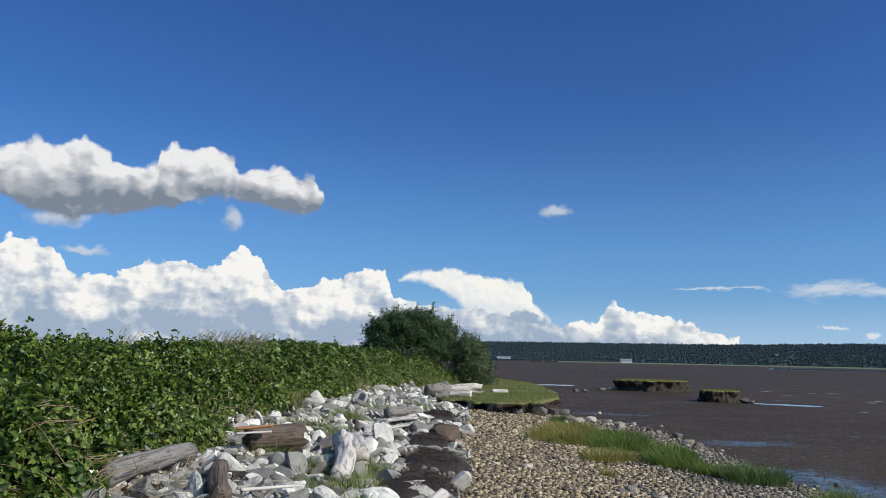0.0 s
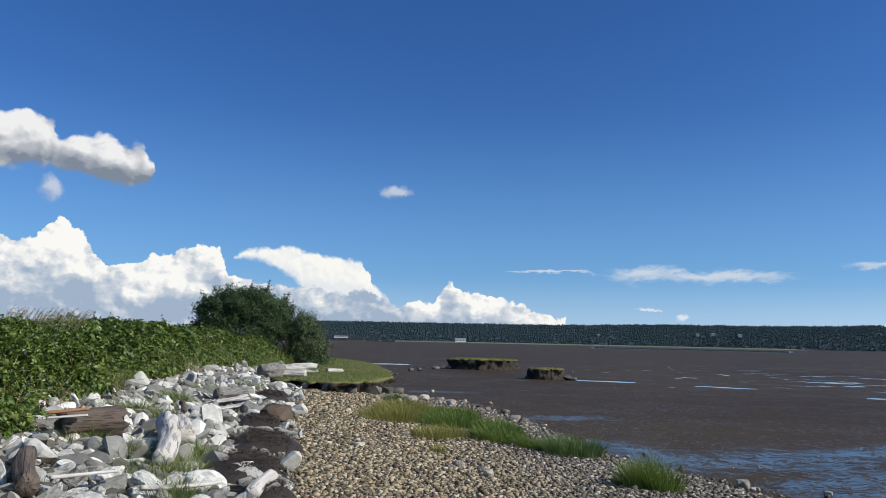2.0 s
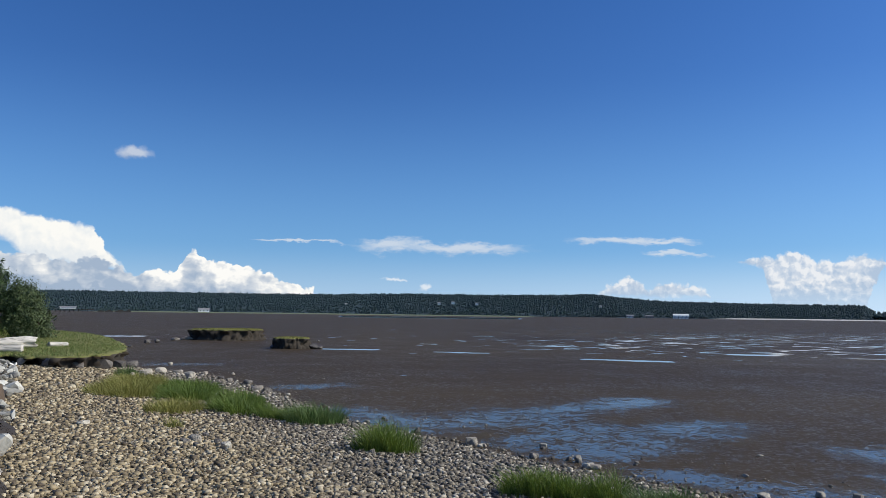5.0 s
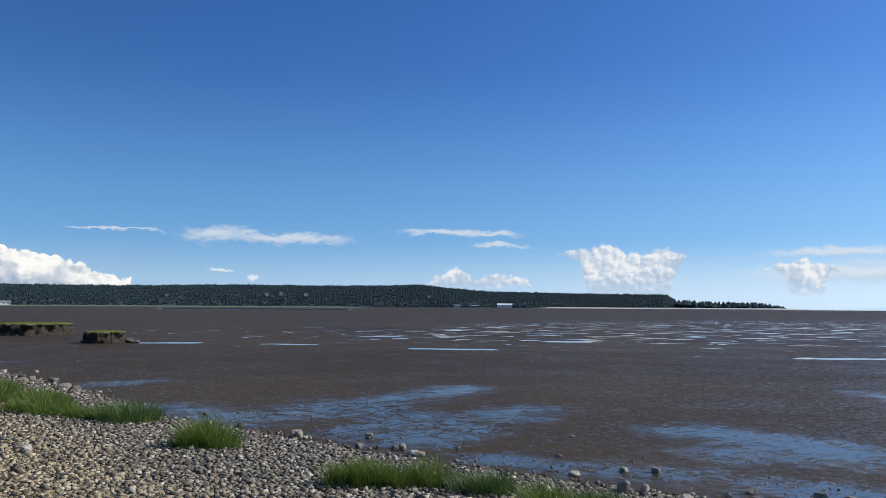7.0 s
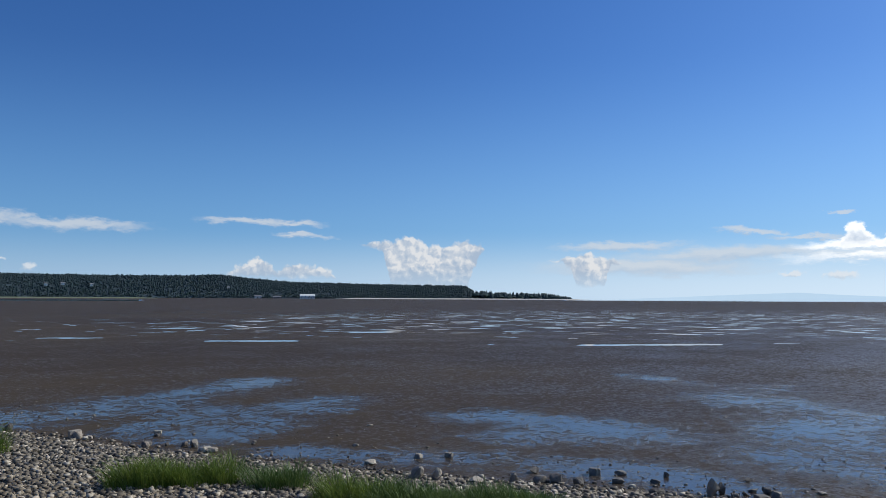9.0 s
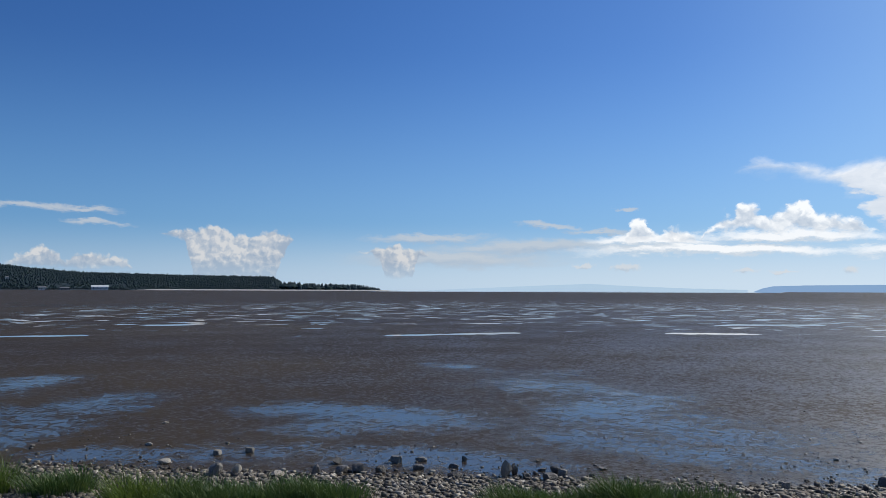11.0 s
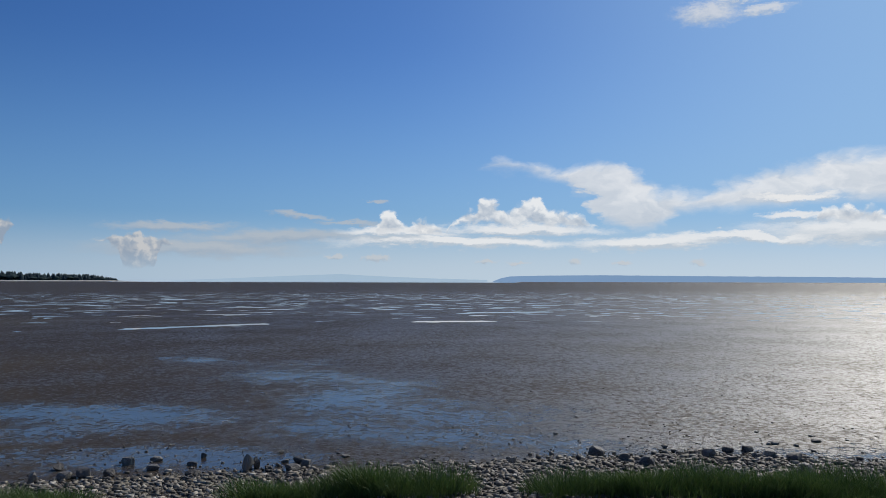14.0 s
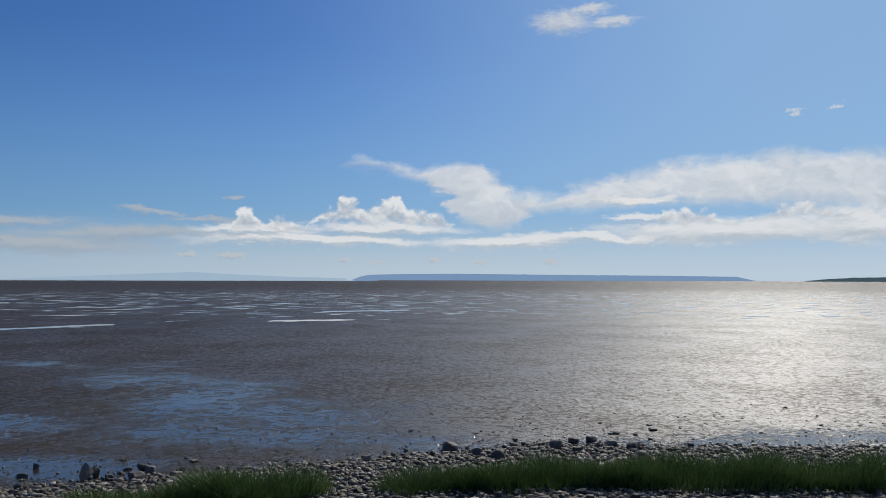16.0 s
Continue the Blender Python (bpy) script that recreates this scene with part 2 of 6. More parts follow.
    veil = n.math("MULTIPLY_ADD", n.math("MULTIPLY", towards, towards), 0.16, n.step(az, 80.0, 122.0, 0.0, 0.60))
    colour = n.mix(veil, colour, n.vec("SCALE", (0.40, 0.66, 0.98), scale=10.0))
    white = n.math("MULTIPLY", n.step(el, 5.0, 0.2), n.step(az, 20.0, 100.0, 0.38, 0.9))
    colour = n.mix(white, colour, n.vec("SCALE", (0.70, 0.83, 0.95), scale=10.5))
    colour = n.vec("SCALE", colour, scale=n.step(az, 15.0, 125.0, 0.93, 1.17, False))
    colour = cover(colour, WISPS, 2.2, 0.5, 1.0, (0.84, 0.89, 0.95), (0.60, 0.72, 0.88), (0.2, 0.3), 0.9, stretch=2.6, thick=0.72, soft=-0.3, rough=0.7)
    colour = cover(colour, HIGH_WISPS, 2.6, 0.55, 1.2, (1.25, 1.27, 1.3), (0.9, 1.0, 1.12), (0.3, 0.3), 1.0, stretch=2.2, thick=0.75, soft=-0.45, rough=0.78)
    colour = heap(colour, VEIL_TOP, VEIL_BASE, 2.4, 0.45, 0.5, 0.9, 1.3, (1.46, 1.47, 1.49), (0.95, 1.04, 1.16), (0.3, 0.4), 0.7, (0.0, 0.8, -0.1, 0.15), 1.2, 0.86, 2.4, 1.0, start=-0.6)
    colour = cover(colour, BRIGHT_STREAKS, 2.4, 0.5, 1.0, (1.5, 1.5, 1.5), (0.95, 1.04, 1.14), (0.3, 0.35), 1.2, stretch=2.8, thick=0.85, soft=-0.55, rough=0.72)
    colour = heap(colour, SUNWARD_TOP, SUNWARD_BASE, 1.1, 0.9, 0.8, 1.3, 0.5, (1.56, 1.56, 1.55), (0.80, 0.90, 1.04), (0.1, 0.4), 1.5, (0.0, 0.9, -0.35, 0.2), 1.6, 0.88, 1.4, start=-0.15)
    colour = cover(colour, SPECKS, 0.8, 1.4, 0.7, (1.0, 1.03, 1.07), (0.7, 0.8, 0.92), (0.2, 0.2), 1.2, 0.5, 1.8, thick=0.7, soft=-0.15)
    colour = heap(colour, MID_TOP, MID_BASE, 0.6, 1.2, 1.3, 0.7, 0.3, (1.0, 1.01, 1.03), (0.52, 0.64, 0.81), (0.22, 0.2), 1.7, (0.0, 0.9, -0.42, 0.12), 2.0, 0.92, start=0.0, fade=(0.6, 2.4, 0.45))
    colour = heap(colour, ANVIL_TOP, ANVIL_BASE, 0.8, 0.8, 0.8, 0.7, 0.35, (1.12, 1.11, 1.06), (0.72, 0.82, 0.93), (0.25, 0.3), 0.6, (0.0, 0.6, -0.15, 0.3), 0.5, 1.0, 1.0, 1.6)
    colour = heap(colour, BANK_TOP, None, 0.75, 0.75, 0.62, 1.5, 0.14, (1.13, 1.12, 1.08), (0.42, 0.53, 0.69), (0.3, 0.3), 1.3, (0.25, 0.88, -0.62, 0.34), 3.2, flat=0.42)
    colour = cover(colour, TATTERS, 1.2, 0.7, 0.8, (0.80, 0.84, 0.90), (0.50, 0.58, 0.70), (0.2, 0.4), 1.0, 0.4, 0.8, thick=0.7, soft=-0.2)
    colour = heap(colour, NEAR_TOP, NEAR_BASE, 1.5, 0.4, 0.34, 2.0, 0.5, (1.02, 1.02, 1.03), (0.25, 0.30, 0.38), (0.5, 0.7), 1.2, (0.0, 1.0, -0.55, 0.42), 1.7)
    # below the horizon the ground hides the sky
    back, out = n.node("Background"), n.node("OutputWorld")
    n.put(back.inputs[0], colour)
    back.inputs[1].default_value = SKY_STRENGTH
    n.tree.links.new(back.outputs[0], out.inputs[0])


SKY_AIR, SKY_DUST, SKY_OZONE, SKY_SATURATION, SKY_VALUE = 1.0, 0.3, 3.0, 1.2, 1.0
SKY_TINT, HAZE = (0.52, 0.72, 1.07), (0.20, 0.49, 0.90)
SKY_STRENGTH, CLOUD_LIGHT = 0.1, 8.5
build_sky()


# ---- materials ----
def material(name):
    m = bpy.data.materials.new(name)
    m.use_nodes = True
    return m, Nodes(m.node_tree)


def make_ground():
    """Mud with films of water, puddles farther out, gravel and soil on the shore."""
    m, n = material("shore_ground")
    p = n.position()
    gravel, soil, film, pools, pond, sea, near, shine = [n.attribute(a) for a in ("gravel", "soil", "film", "pools", "pond", "sea", "near", "shine")]
    broad = n.noise(p, 0.05, 4.0, 0.55)
    mid = n.noise(p, 0.9, 4.0, 0.6)
    fine = n.noise(p, 14.0, 4.0, 0.65)
    mud = n.ramp(n.math("MULTIPLY_ADD", broad, 0.6, n.math("MULTIPLY", mid, 0.4)), (0.3, (0.040, 0.028, 0.0175)), (0.5, (0.058, 0.042, 0.025)), (0.7, (0.080, 0.060, 0.034)))
    mud = n.mix(n.math("MULTIPLY", n.step(fine, 0.52, 0.75, 0, 0.4), near), mud, (0.035, 0.030, 0.022))
    # films of water lie in the lowest mud, broken by crumbs of it
    level = n.math("ADD", n.math("MULTIPLY", n.noise(n.vec("MULTIPLY", p, (0.8, 1.0, 1.0)), 0.36, 6.0, 0.66, 0.8), 1.0), n.math("MULTIPLY", n.noise(p, 11.0, 5.0, 0.85), 2.4))
    level = n.math("MULTIPLY_ADD", n.noise(n.vec("MULTIPLY", p, (1.0, 0.7, 1.0)), 2.6, 5.0, 0.8, 0.4), 1.4, n.math("SUBTRACT", level, 0.8))
    wet = n.step(n.math("SUBTRACT", n.math("MULTIPLY_ADD", film, 0.64, 1.10), level), -0.10, 0.10)
    turned = n.node("VectorRotate")
    turned.rotation_type = "Z_AXIS"
    n.put(turned.inputs["Vector"], p)
    turned.inputs["Angle"].default_value = radians(-30)
    stretched = n.vec("MULTIPLY", turned.outputs[0], (0.62, 0.34, 1.0))
    pool = n.step(n.math("ADD", n.noise(stretched, 1.0, 3.0, 0.5, 0.6), n.math("MULTIPLY", pools, 0.2)), 0.776, 0.788)
    ragged = n.math("MULTIPLY_ADD", n.noise(p, 0.8, 5.0, 0.65), 1.3, n.math("SUBTRACT", pond, 0.65))
    pool = n.math("MAXIMUM", pool, n.step(ragged, 0.47, 0.53))
    water = n.math("MAXIMUM", n.math("MAXIMUM", wet, pool), sea)
    stones = n.cells(p, 17.0, colour=True)
    grit = n.ramp(n.split(stones)[0], (0.0, (0.085, 0.070, 0.050)), (0.5, (0.17, 0.142, 0.102)), (0.9, (0.31, 0.26, 0.19)))
    earth = n.mix(mid, (0.07, 0.055, 0.035), (0.13, 0.11, 0.06))
    edge = n.math("ADD", gravel, n.math("MULTIPLY_ADD", mid, 0.5, -0.25))
    g = n.step(edge, 0.4, 0.55)
    colour = n.mix(g, n.mix(n.math("MULTIPLY", water, 0.3), mud, (0.03, 0.028, 0.024)), grit)
    colour = n.mix(n.step(soil, 0.35, 0.65), colour, earth)
    dry = n.math("SUBTRACT", 1.0, n.math("MULTIPLY", water, n.math("SUBTRACT", 1.0, g)))
    # damp crumbs shine, the rest of the mud is dull
    damp = n.math("ADD", n.noise(p, 11.0, 4.0, 0.75), n.math("MULTIPLY_ADD", n.noise(p, 0.25, 4.0, 0.65), 0.3, n.math("MULTIPLY_ADD", shine, 0.14, -0.06)))
    damp = n.math("ADD", damp, n.math("MULTIPLY_ADD", n.noise(p, 4.0, 3.0, 0.7), 0.4, -0.2))
    damp = n.math("MULTIPLY", n.step(damp, 0.60, 0.80), n.math("SUBTRACT", 1.0, g))
    rough = n.math("SUBTRACT", n.math("MULTIPLY_ADD", dry, 0.42, n.math("MULTIPLY_ADD", n.math("MAXIMUM", pool, sea), -0.15, 0.18)), n.math("MULTIPLY", damp, n.math("MULTIPLY", dry, 0.22)))
    spec = n.math("ADD", n.math("MULTIPLY", n.math("SUBTRACT", 1.0, dry), n.math("MULTIPLY_ADD", n.math("MAXIMUM", pool, sea), 0.2, 0.42)), n.math("MULTIPLY", dry, n.math("MAXIMUM", n.math("MULTIPLY_ADD", damp, 0.31, n.math("MULTIPLY_ADD", shine, 0.02, 0.03)), n.math("MULTIPLY", g, 0.25))))
    crumbs = n.math("ADD", n.math("MULTIPLY", fine, 0.5), n.math("MULTIPLY", n.noise(p, 45.0, 2.0, 0.6), 0.4))
    crumbs = n.math("ADD", crumbs, n.math("MULTIPLY", n.noise(p, 5.0, 4.0, 0.7), n.math("MULTIPLY_ADD", shine, 2.2, 0.4)))
    crumbs = n.math("ADD", crumbs, n.math("MULTIPLY", n.cells(p, 17.0), n.math("MULTIPLY", g, 1.6)))
    height_ = n.math("MULTIPLY", n.math("MULTIPLY", crumbs, dry), n.math("MULTIPLY_ADD", near, 0.6, 0.4))
    n.surface(colour, rough, n.bump(height_, 0.6, 0.03), spec=spec)
    return m


def make_speckled(name, stops, rough=0.85, scale=9.0, bump=0.5, spot=0.5, distance=0.012, each=True, spec=0.35):
    """Stone or wood-like matter that differs from piece to piece."""
    m, n = material(name)
    p = n.local()
    pick = n.chance() if each else n.island()
    v = n.noise(n.vec("ADD", p, n.xyz(n.math("MULTIPLY", pick, 31.0), n.math("MULTIPLY", pick, 17.0), pick)), scale, 5.0, 0.65)
    f = n.math("ADD", n.math("MULTIPLY", pick, 1 - spot), n.math("MULTIPLY", v, spot))
    stain = n.step(n.noise(p, scale * 0.45, 4.0, 0.7), 0.55, 0.75)
    colour = n.mix(n.math("MULTIPLY", stain, 0.4), n.ramp(f, *stops), stops[0][1])
    h = n.math("ADD", v, n.math("MULTIPLY", n.cells(p, scale * 1.3), 0.5))
    n.surface(colour, rough, n.bump(h, bump, distance), spec=spec)
    return m


def make_pebble():
    """Beach gravel: grey near the mud, tan with broken shell towards the boulders."""
    m, n = material("beach_pebble")
    p = n.position()
    pick = n.math("FRACT", n.math("ADD", n.island(), n.chance()))
    tan = n.step(n.math("MULTIPLY_ADD", n.noise(p, 0.5, 3.0, 0.6), 3.0, n.split(p)[0]), 7.2, 3.4)
    grey = n.ramp(pick, (0.05, (0.050, 0.042, 0.032)), (0.45, (0.150, 0.126, 0.095)), (0.8, (0.26, 0.225, 0.17)), (0.98, (0.55, 0.49, 0.40)))
    warm = n.ramp(pick, (0.05, (0.080, 0.058, 0.034)), (0.4, (0.26, 0.20, 0.112)), (0.75, (0.44, 0.345, 0.20)), (0.98, (0.62, 0.53, 0.37)))
    v = n.noise(p, 45.0, 4.0, 0.65)
    colour = n.mix(n.math("MULTIPLY", v, 0.5), n.mix(tan, grey, warm), (0.08, 0.07, 0.06))
    n.surface(colour, 0.72, n.bump(v, 0.3, 0.004), spec=0.35)
    return m


def make_leaf(name, stops, through=0.3, rough=0.5):
    m, n = material(name)
    r = n.island()
    shade = n.noise(n.position(), 1.3, 3.0, 0.5)
    f = n.math("ADD", n.math("MULTIPLY", r, 0.75), n.math("MULTIPLY", shade, 0.25))
    n.surface(n.ramp(f, *stops), rough, through=through, spec=0.35)
    return m


def make_wood(name, dark, pale, along=1.6, across=16.0, bump=0.7):
    """Weathered driftwood: grain and checks run along the log's own x axis."""
    m, n = material(name)
    p = n.vec("ADD", n.local(), n.xyz(n.math("MULTIPLY", n.chance(), 23.0), 0.0, 0.0))
    grain = n.noise(n.vec("MULTIPLY", p, (along, across, across)), 1.0, 5.0, 0.7, 0.3)
    stain = n.noise(p, 2.4, 3.0, 0.6)
    crack = n.step(n.noise(n.vec("MULTIPLY", p, (along * 0.6, across * 1.4, across * 1.4)), 1.0, 2.0, 0.4), 0.56, 0.63)
    colour = n.mix(n.math("MULTIPLY_ADD", grain, 0.8, n.math("MULTIPLY_ADD", stain, 0.6, -0.35)), dark, pale)
    colour = n.mix(n.math("MULTIPLY", crack, 0.5), colour, tuple(0.3 * c for c in dark))
    h = n.math("SUBTRACT", grain, crack)
    n.surface(colour, 0.85, n.bump(h, bump, 0.015), spec=0.25)
    return m


def make_plain(name, colour, rough=0.8, vary=0.25, scale=3.0, spec=0.4):
    m, n = material(name)
    v = n.noise(n.position(), scale, 4.0, 0.6)
    n.surface(n.mix(v, tuple(c * (1 - vary) for c in colour), tuple(min(1, c * (1 + vary)) for c in colour)), rough, n.bump(v, 0.3, 0.02), spec=spec)
    return m


def make_hazy_glow(name, colour, glow):
    """Far land that glows by itself, with the haze put into its colour."""
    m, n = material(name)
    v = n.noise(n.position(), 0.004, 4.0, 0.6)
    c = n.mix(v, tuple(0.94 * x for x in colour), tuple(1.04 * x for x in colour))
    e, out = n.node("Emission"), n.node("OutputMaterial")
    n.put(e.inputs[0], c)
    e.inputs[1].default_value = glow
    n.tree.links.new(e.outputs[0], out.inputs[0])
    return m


GROUND = make_ground()
PEBBLE = make_pebble()
RIPRAP = make_speckled("pale_quarried_rock", ((0.12, (0.10, 0.10, 0.092)), (0.33, (0.235, 0.225, 0.20)), (0.52, (0.45, 0.44, 0.40)), (0.78, (0.84, 0.81, 0.73))), 0.85, 3.6, 1.0, 0.55, 0.05)
RUBBLE = make_speckled("pale_rubble", ((0.10, (0.09, 0.085, 0.075)), (0.45, (0.29, 0.28, 0.25)), (0.85, (0.76, 0.73, 0.65))), 0.85, 6.0, 0.6, 0.4, 0.02, each=False)
# darker than the pale rubble: shade of the boulders' crevices put into the colour
CREVICE_RUBBLE = make_speckled("crevice_shade_rubble", ((0.10, (0.045, 0.040, 0.032)), (0.5, (0.15, 0.14, 0.115)), (0.9, (0.50, 0.48, 0.42))), 0.9, 6.0, 0.6, 0.4, 0.02, each=False)
DARK_STONE = make_speckled("dark_shore_stone", ((0.15, (0.045, 0.040, 0.036)), (0.5, (0.12, 0.105, 0.09)), (0.85, (0.26, 0.23, 0.19))), 0.6, 5.0, 0.7, 0.5, 0.02)
BROWN_STONE = make_speckled("brown_boulder", ((0.15, (0.055, 0.038, 0.026)), (0.5, (0.13, 0.09, 0.06)), (0.85, (0.26, 0.19, 0.135))), 0.8, 4.0, 0.8, 0.6, 0.03)
PALE_STONE = make_speckled("pale_shore_stone", ((0.15, (0.20, 0.17, 0.14)), (0.5, (0.36, 0.32, 0.26)), (0.85, (0.56, 0.51, 0.42))), 0.75, 5.0, 0.7, 0.5, 0.02)
GREY_WOOD = make_wood("grey_driftwood", (0.085, 0.078, 0.068), (0.46, 0.44, 0.40), across=30.0)
BROWN_WOOD = make_wood("brown_driftwood", (0.05, 0.037, 0.028), (0.27, 0.21, 0.165), across=26.0)
WHITE_WOOD = make_wood("bleached_driftwood", (0.40, 0.36, 0.31), (0.78, 0.74, 0.68))
ORANGE_WOOD = make_wood("split_cedar", (0.22, 0.10, 0.045), (0.55, 0.32, 0.18))
WRACK = make_plain("dried_seaweed", (0.035, 0.027, 0.021), 0.8, 0.4, 20.0)
STRAND = make_leaf("seaweed_strand", ((0.1, (0.018, 0.013, 0.009)), (0.6, (0.055, 0.038, 0.025)), (1.0, (0.12, 0.085, 0.055))), 0.0, 0.7)
BRAMBLE = make_leaf("bramble_leaf", ((0.10, (0.018, 0.040, 0.008)), (0.40, (0.055, 0.098, 0.016)), (0.64, (0.130, 0.190, 0.030)), (0.87, (0.21, 0.255, 0.050)), (0.905, (0.55, 0.62, 0.44))), 0.28, 0.42)
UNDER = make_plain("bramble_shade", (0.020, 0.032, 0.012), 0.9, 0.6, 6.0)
CANE = make_plain("bramble_cane", (0.24, 0.175, 0.10), 0.8, 0.5, 9.0)
SHRUB = make_leaf("shrub_leaf", ((0.1, (0.018, 0.036, 0.012)), (0.5, (0.034, 0.066, 0.020)), (0.9, (0.072, 0.120, 0.034))), 0.1, 0.6)
SHRUB_PALE = make_leaf("olive_shrub_leaf", ((0.1, (0.032, 0.050, 0.020)), (0.5, (0.060, 0.090, 0.032)), (0.9, (0.115, 0.150, 0.058))), 0.12, 0.6)
BARK = make_plain("shrub_bark", (0.10, 0.085, 0.065), 0.9, 0.4, 12.0)
GRASS = make_leaf("salt_grass", ((0.1, (0.055, 0.095, 0.016)), (0.5, (0.108, 0.168, 0.027)), (0.9, (0.20, 0.262, 0.055))), 0.35, 0.5)
GRASS_DRY = make_leaf("yellowed_salt_grass", ((0.1, (0.12, 0.13, 0.025)), (0.5, (0.22, 0.22, 0.05)), (0.9, (0.34, 0.30, 0.10))), 0.3, 0.6)
# darker salt grass; the shade of backlit blades is also put into its colour
GRASS_DARK = make_leaf("shaded_marsh_grass", ((0.1, (0.040, 0.080, 0.022)), (0.5, (0.072, 0.135, 0.032)), (0.9, (0.16, 0.22, 0.07))), 0.22, 0.55)
MEADOW = make_leaf("meadow_grass", ((0.1, (0.075, 0.125, 0.030)), (0.50, (0.145, 0.205, 0.050)), (0.75, (0.26, 0.25, 0.09)), (1.0, (0.42, 0.33, 0.18))), 0.3, 0.6)
PLUME = make_leaf("grass_plume", ((0.1, (0.20, 0.17, 0.10)), (0.9, (0.38, 0.32, 0.20))), 0.3, 0.7)
PEAT = make_plain("eroded_peat", (0.036, 0.028, 0.020), 0.9, 0.6, 5.0)
TURF = make_plain("marsh_turf", (0.125, 0.125, 0.036), 0.9, 0.45, 1.2)
# far hill and its woods: blue haze of distance put into the base colours
HAZY_CONIFER = make_leaf("far_conifer", ((0.1, (0.036, 0.066, 0.084)), (0.5, (0.042, 0.076, 0.092)), (0.9, (0.050, 0.088, 0.096))), 0.45, 0.9)
HAZY_BROADLEAF = make_leaf("far_broadleaf", ((0.1, (0.037, 0.070, 0.080)), (0.6, (0.047, 0.086, 0.086)), (0.95, (0.060, 0.104, 0.090))), 0.45, 0.9)
HAZY_HILL = make_plain("hazy_far_hillside", (0.036, 0.062, 0.076), 1.0, 0.3, 0.02)
FAR_MARSH = make_plain("far_marsh", (0.12, 0.14, 0.07), 1.0, 0.25, 0.02)
FAR_SAND = make_plain("far_sand", (0.42, 0.40, 0.36), 1.0, 0.15, 0.02)
WHITE_PAINT = make_plain("white_paint", (0.78, 0.78, 0.76), 0.6, 0.05, 0.4)
ROOF_GREY = make_plain("grey_roofing", (0.22, 0.22, 0.23), 0.8, 0.15, 0.5)
DARK_TIMBER = make_plain("dark_piling", (0.05, 0.045, 0.04), 0.9, 0.3, 1.0)
FAR_ISLE = make_hazy_glow("far_isle_haze_glow", (0.30, 0.48, 0.76), 1.0)
FAR_WOOD = make_hazy_glow("far_point_haze_glow", (0.09, 0.145, 0.18), 1.0)
FAR_PEAKS = make_hazy_glow("far_mountains_haze_glow", (0.56, 0.76, 0.96), 1.0)
PANE = make_plain("dark_window", (0.03, 0.035, 0.04), 0.2, 0.1, 1.0)

# ---- the land ----
SHORE = ((-60, 9.0), (-7, 11.3), (-2.7, 11.8), (1.6, 10.5), (4.3, 9.7), (7, 8.75), (11, 7.7), (14, 7.2), (17, 6.6), (25, 6.9),
         (32, 6.2), (35, 4.6), (38, 4.2), (46, 4.4), (55, 2.5), (70, 0.5), (120, -3.0), (300, -20.0), (900, -160.0), (4900, -1200.0))


def shore(y):
    """x of the edge between gravel and mud."""
    return np.interp(y, [p[0] for p in SHORE], [p[1] for p in SHORE])


def height(x, y):
    """Height of the ground above the mud flat."""
    xs = shore(y)
    rise = np.clip((xs - x) / np.maximum(xs + 0.2, 0.3), 0, 1)
    far = np.clip((np.asarray(y) - 36) / 12, 0, 1)
    beach = 0.54 * rise ** 0.85
    inland = np.where(far > 0, np.minimum(xs - 0.5, -0.2), -0.2) - x
    bank = np.interp(inland, (0, 3.8, 7, 12), (0, 0.40, 0.58, 0.62))
    out = x - xs
    crest = np.interp(y, (36, 42), (-1.2, 1.0))
    mound = 1.05 * np.clip((crest - np.asarray(x)) / np.interp(y, (36, 42), (3.5, 3.0)), 0, 1) * np.clip((np.asarray(y) - 20) / 12, 0, 1) * np.clip((90 - np.asarray(y)) / 30, 0, 1)
    mud = -0.03 * np.clip(out / 3, 0, 1)
    return np.where(out > 0, mud, beach + np.where(inland > 0, bank + mound, 0))


# Films of water on the mud: a line from x, y to x, y and its half width.
NEAR_FILMS = [(7.6, 16.1, 10.9, 16.5, 0.75), (10.9, 16.5, 16.2, 18.2, 0.5), (7.4, 19.0, 7.9, 16.8, 0.45), (8.8, 12.9, 11.4, 14.1, 0.55), (10.8, 13.1, 13.8, 13.6, 0.5),
    (9.0, 11.5, 11.0, 12.4, 0.5), (11.6, 13.8, 12.7, 12.5, 0.5), (7.2, 25.1, 9.2, 25.7, 0.5), (5.8, 38.6, 7.4, 38.3, 0.6), (9.0, 9.3, 9.7, 7.7, 0.3), (9.7, 7.6, 10.6, 6.5, 0.4),
    (10.7, 6.4, 11.0, 4.4, 0.45), (11.0, 4.4, 10.9, 3.0, 0.4)]
FAR_FILMS = [(14.5, 9.0, 14.1, 5.7, 0.6), (12.6, 7.0, 14.0, 5.7, 0.55), (24.6, 10.4, 22.9, 6.4, 0.4), (24.0, 6.2, 20.8, 5.9, 0.5), (20.8, 5.9, 18.9, 2.9, 0.7),
    (18.9, 2.9, 16.2, 3.0, 0.8), (16.2, 3.0, 14.6, 0.8, 0.9), (13.4, 2.9, 12.6, 0.1, 0.6), (12.8, 0.1, 11.9, -1.2, 0.4), (11.6, -1.2, 11.4, -4.0, 0.3), (11.4, -4.0, 12.2, -8.0, 0.4)]
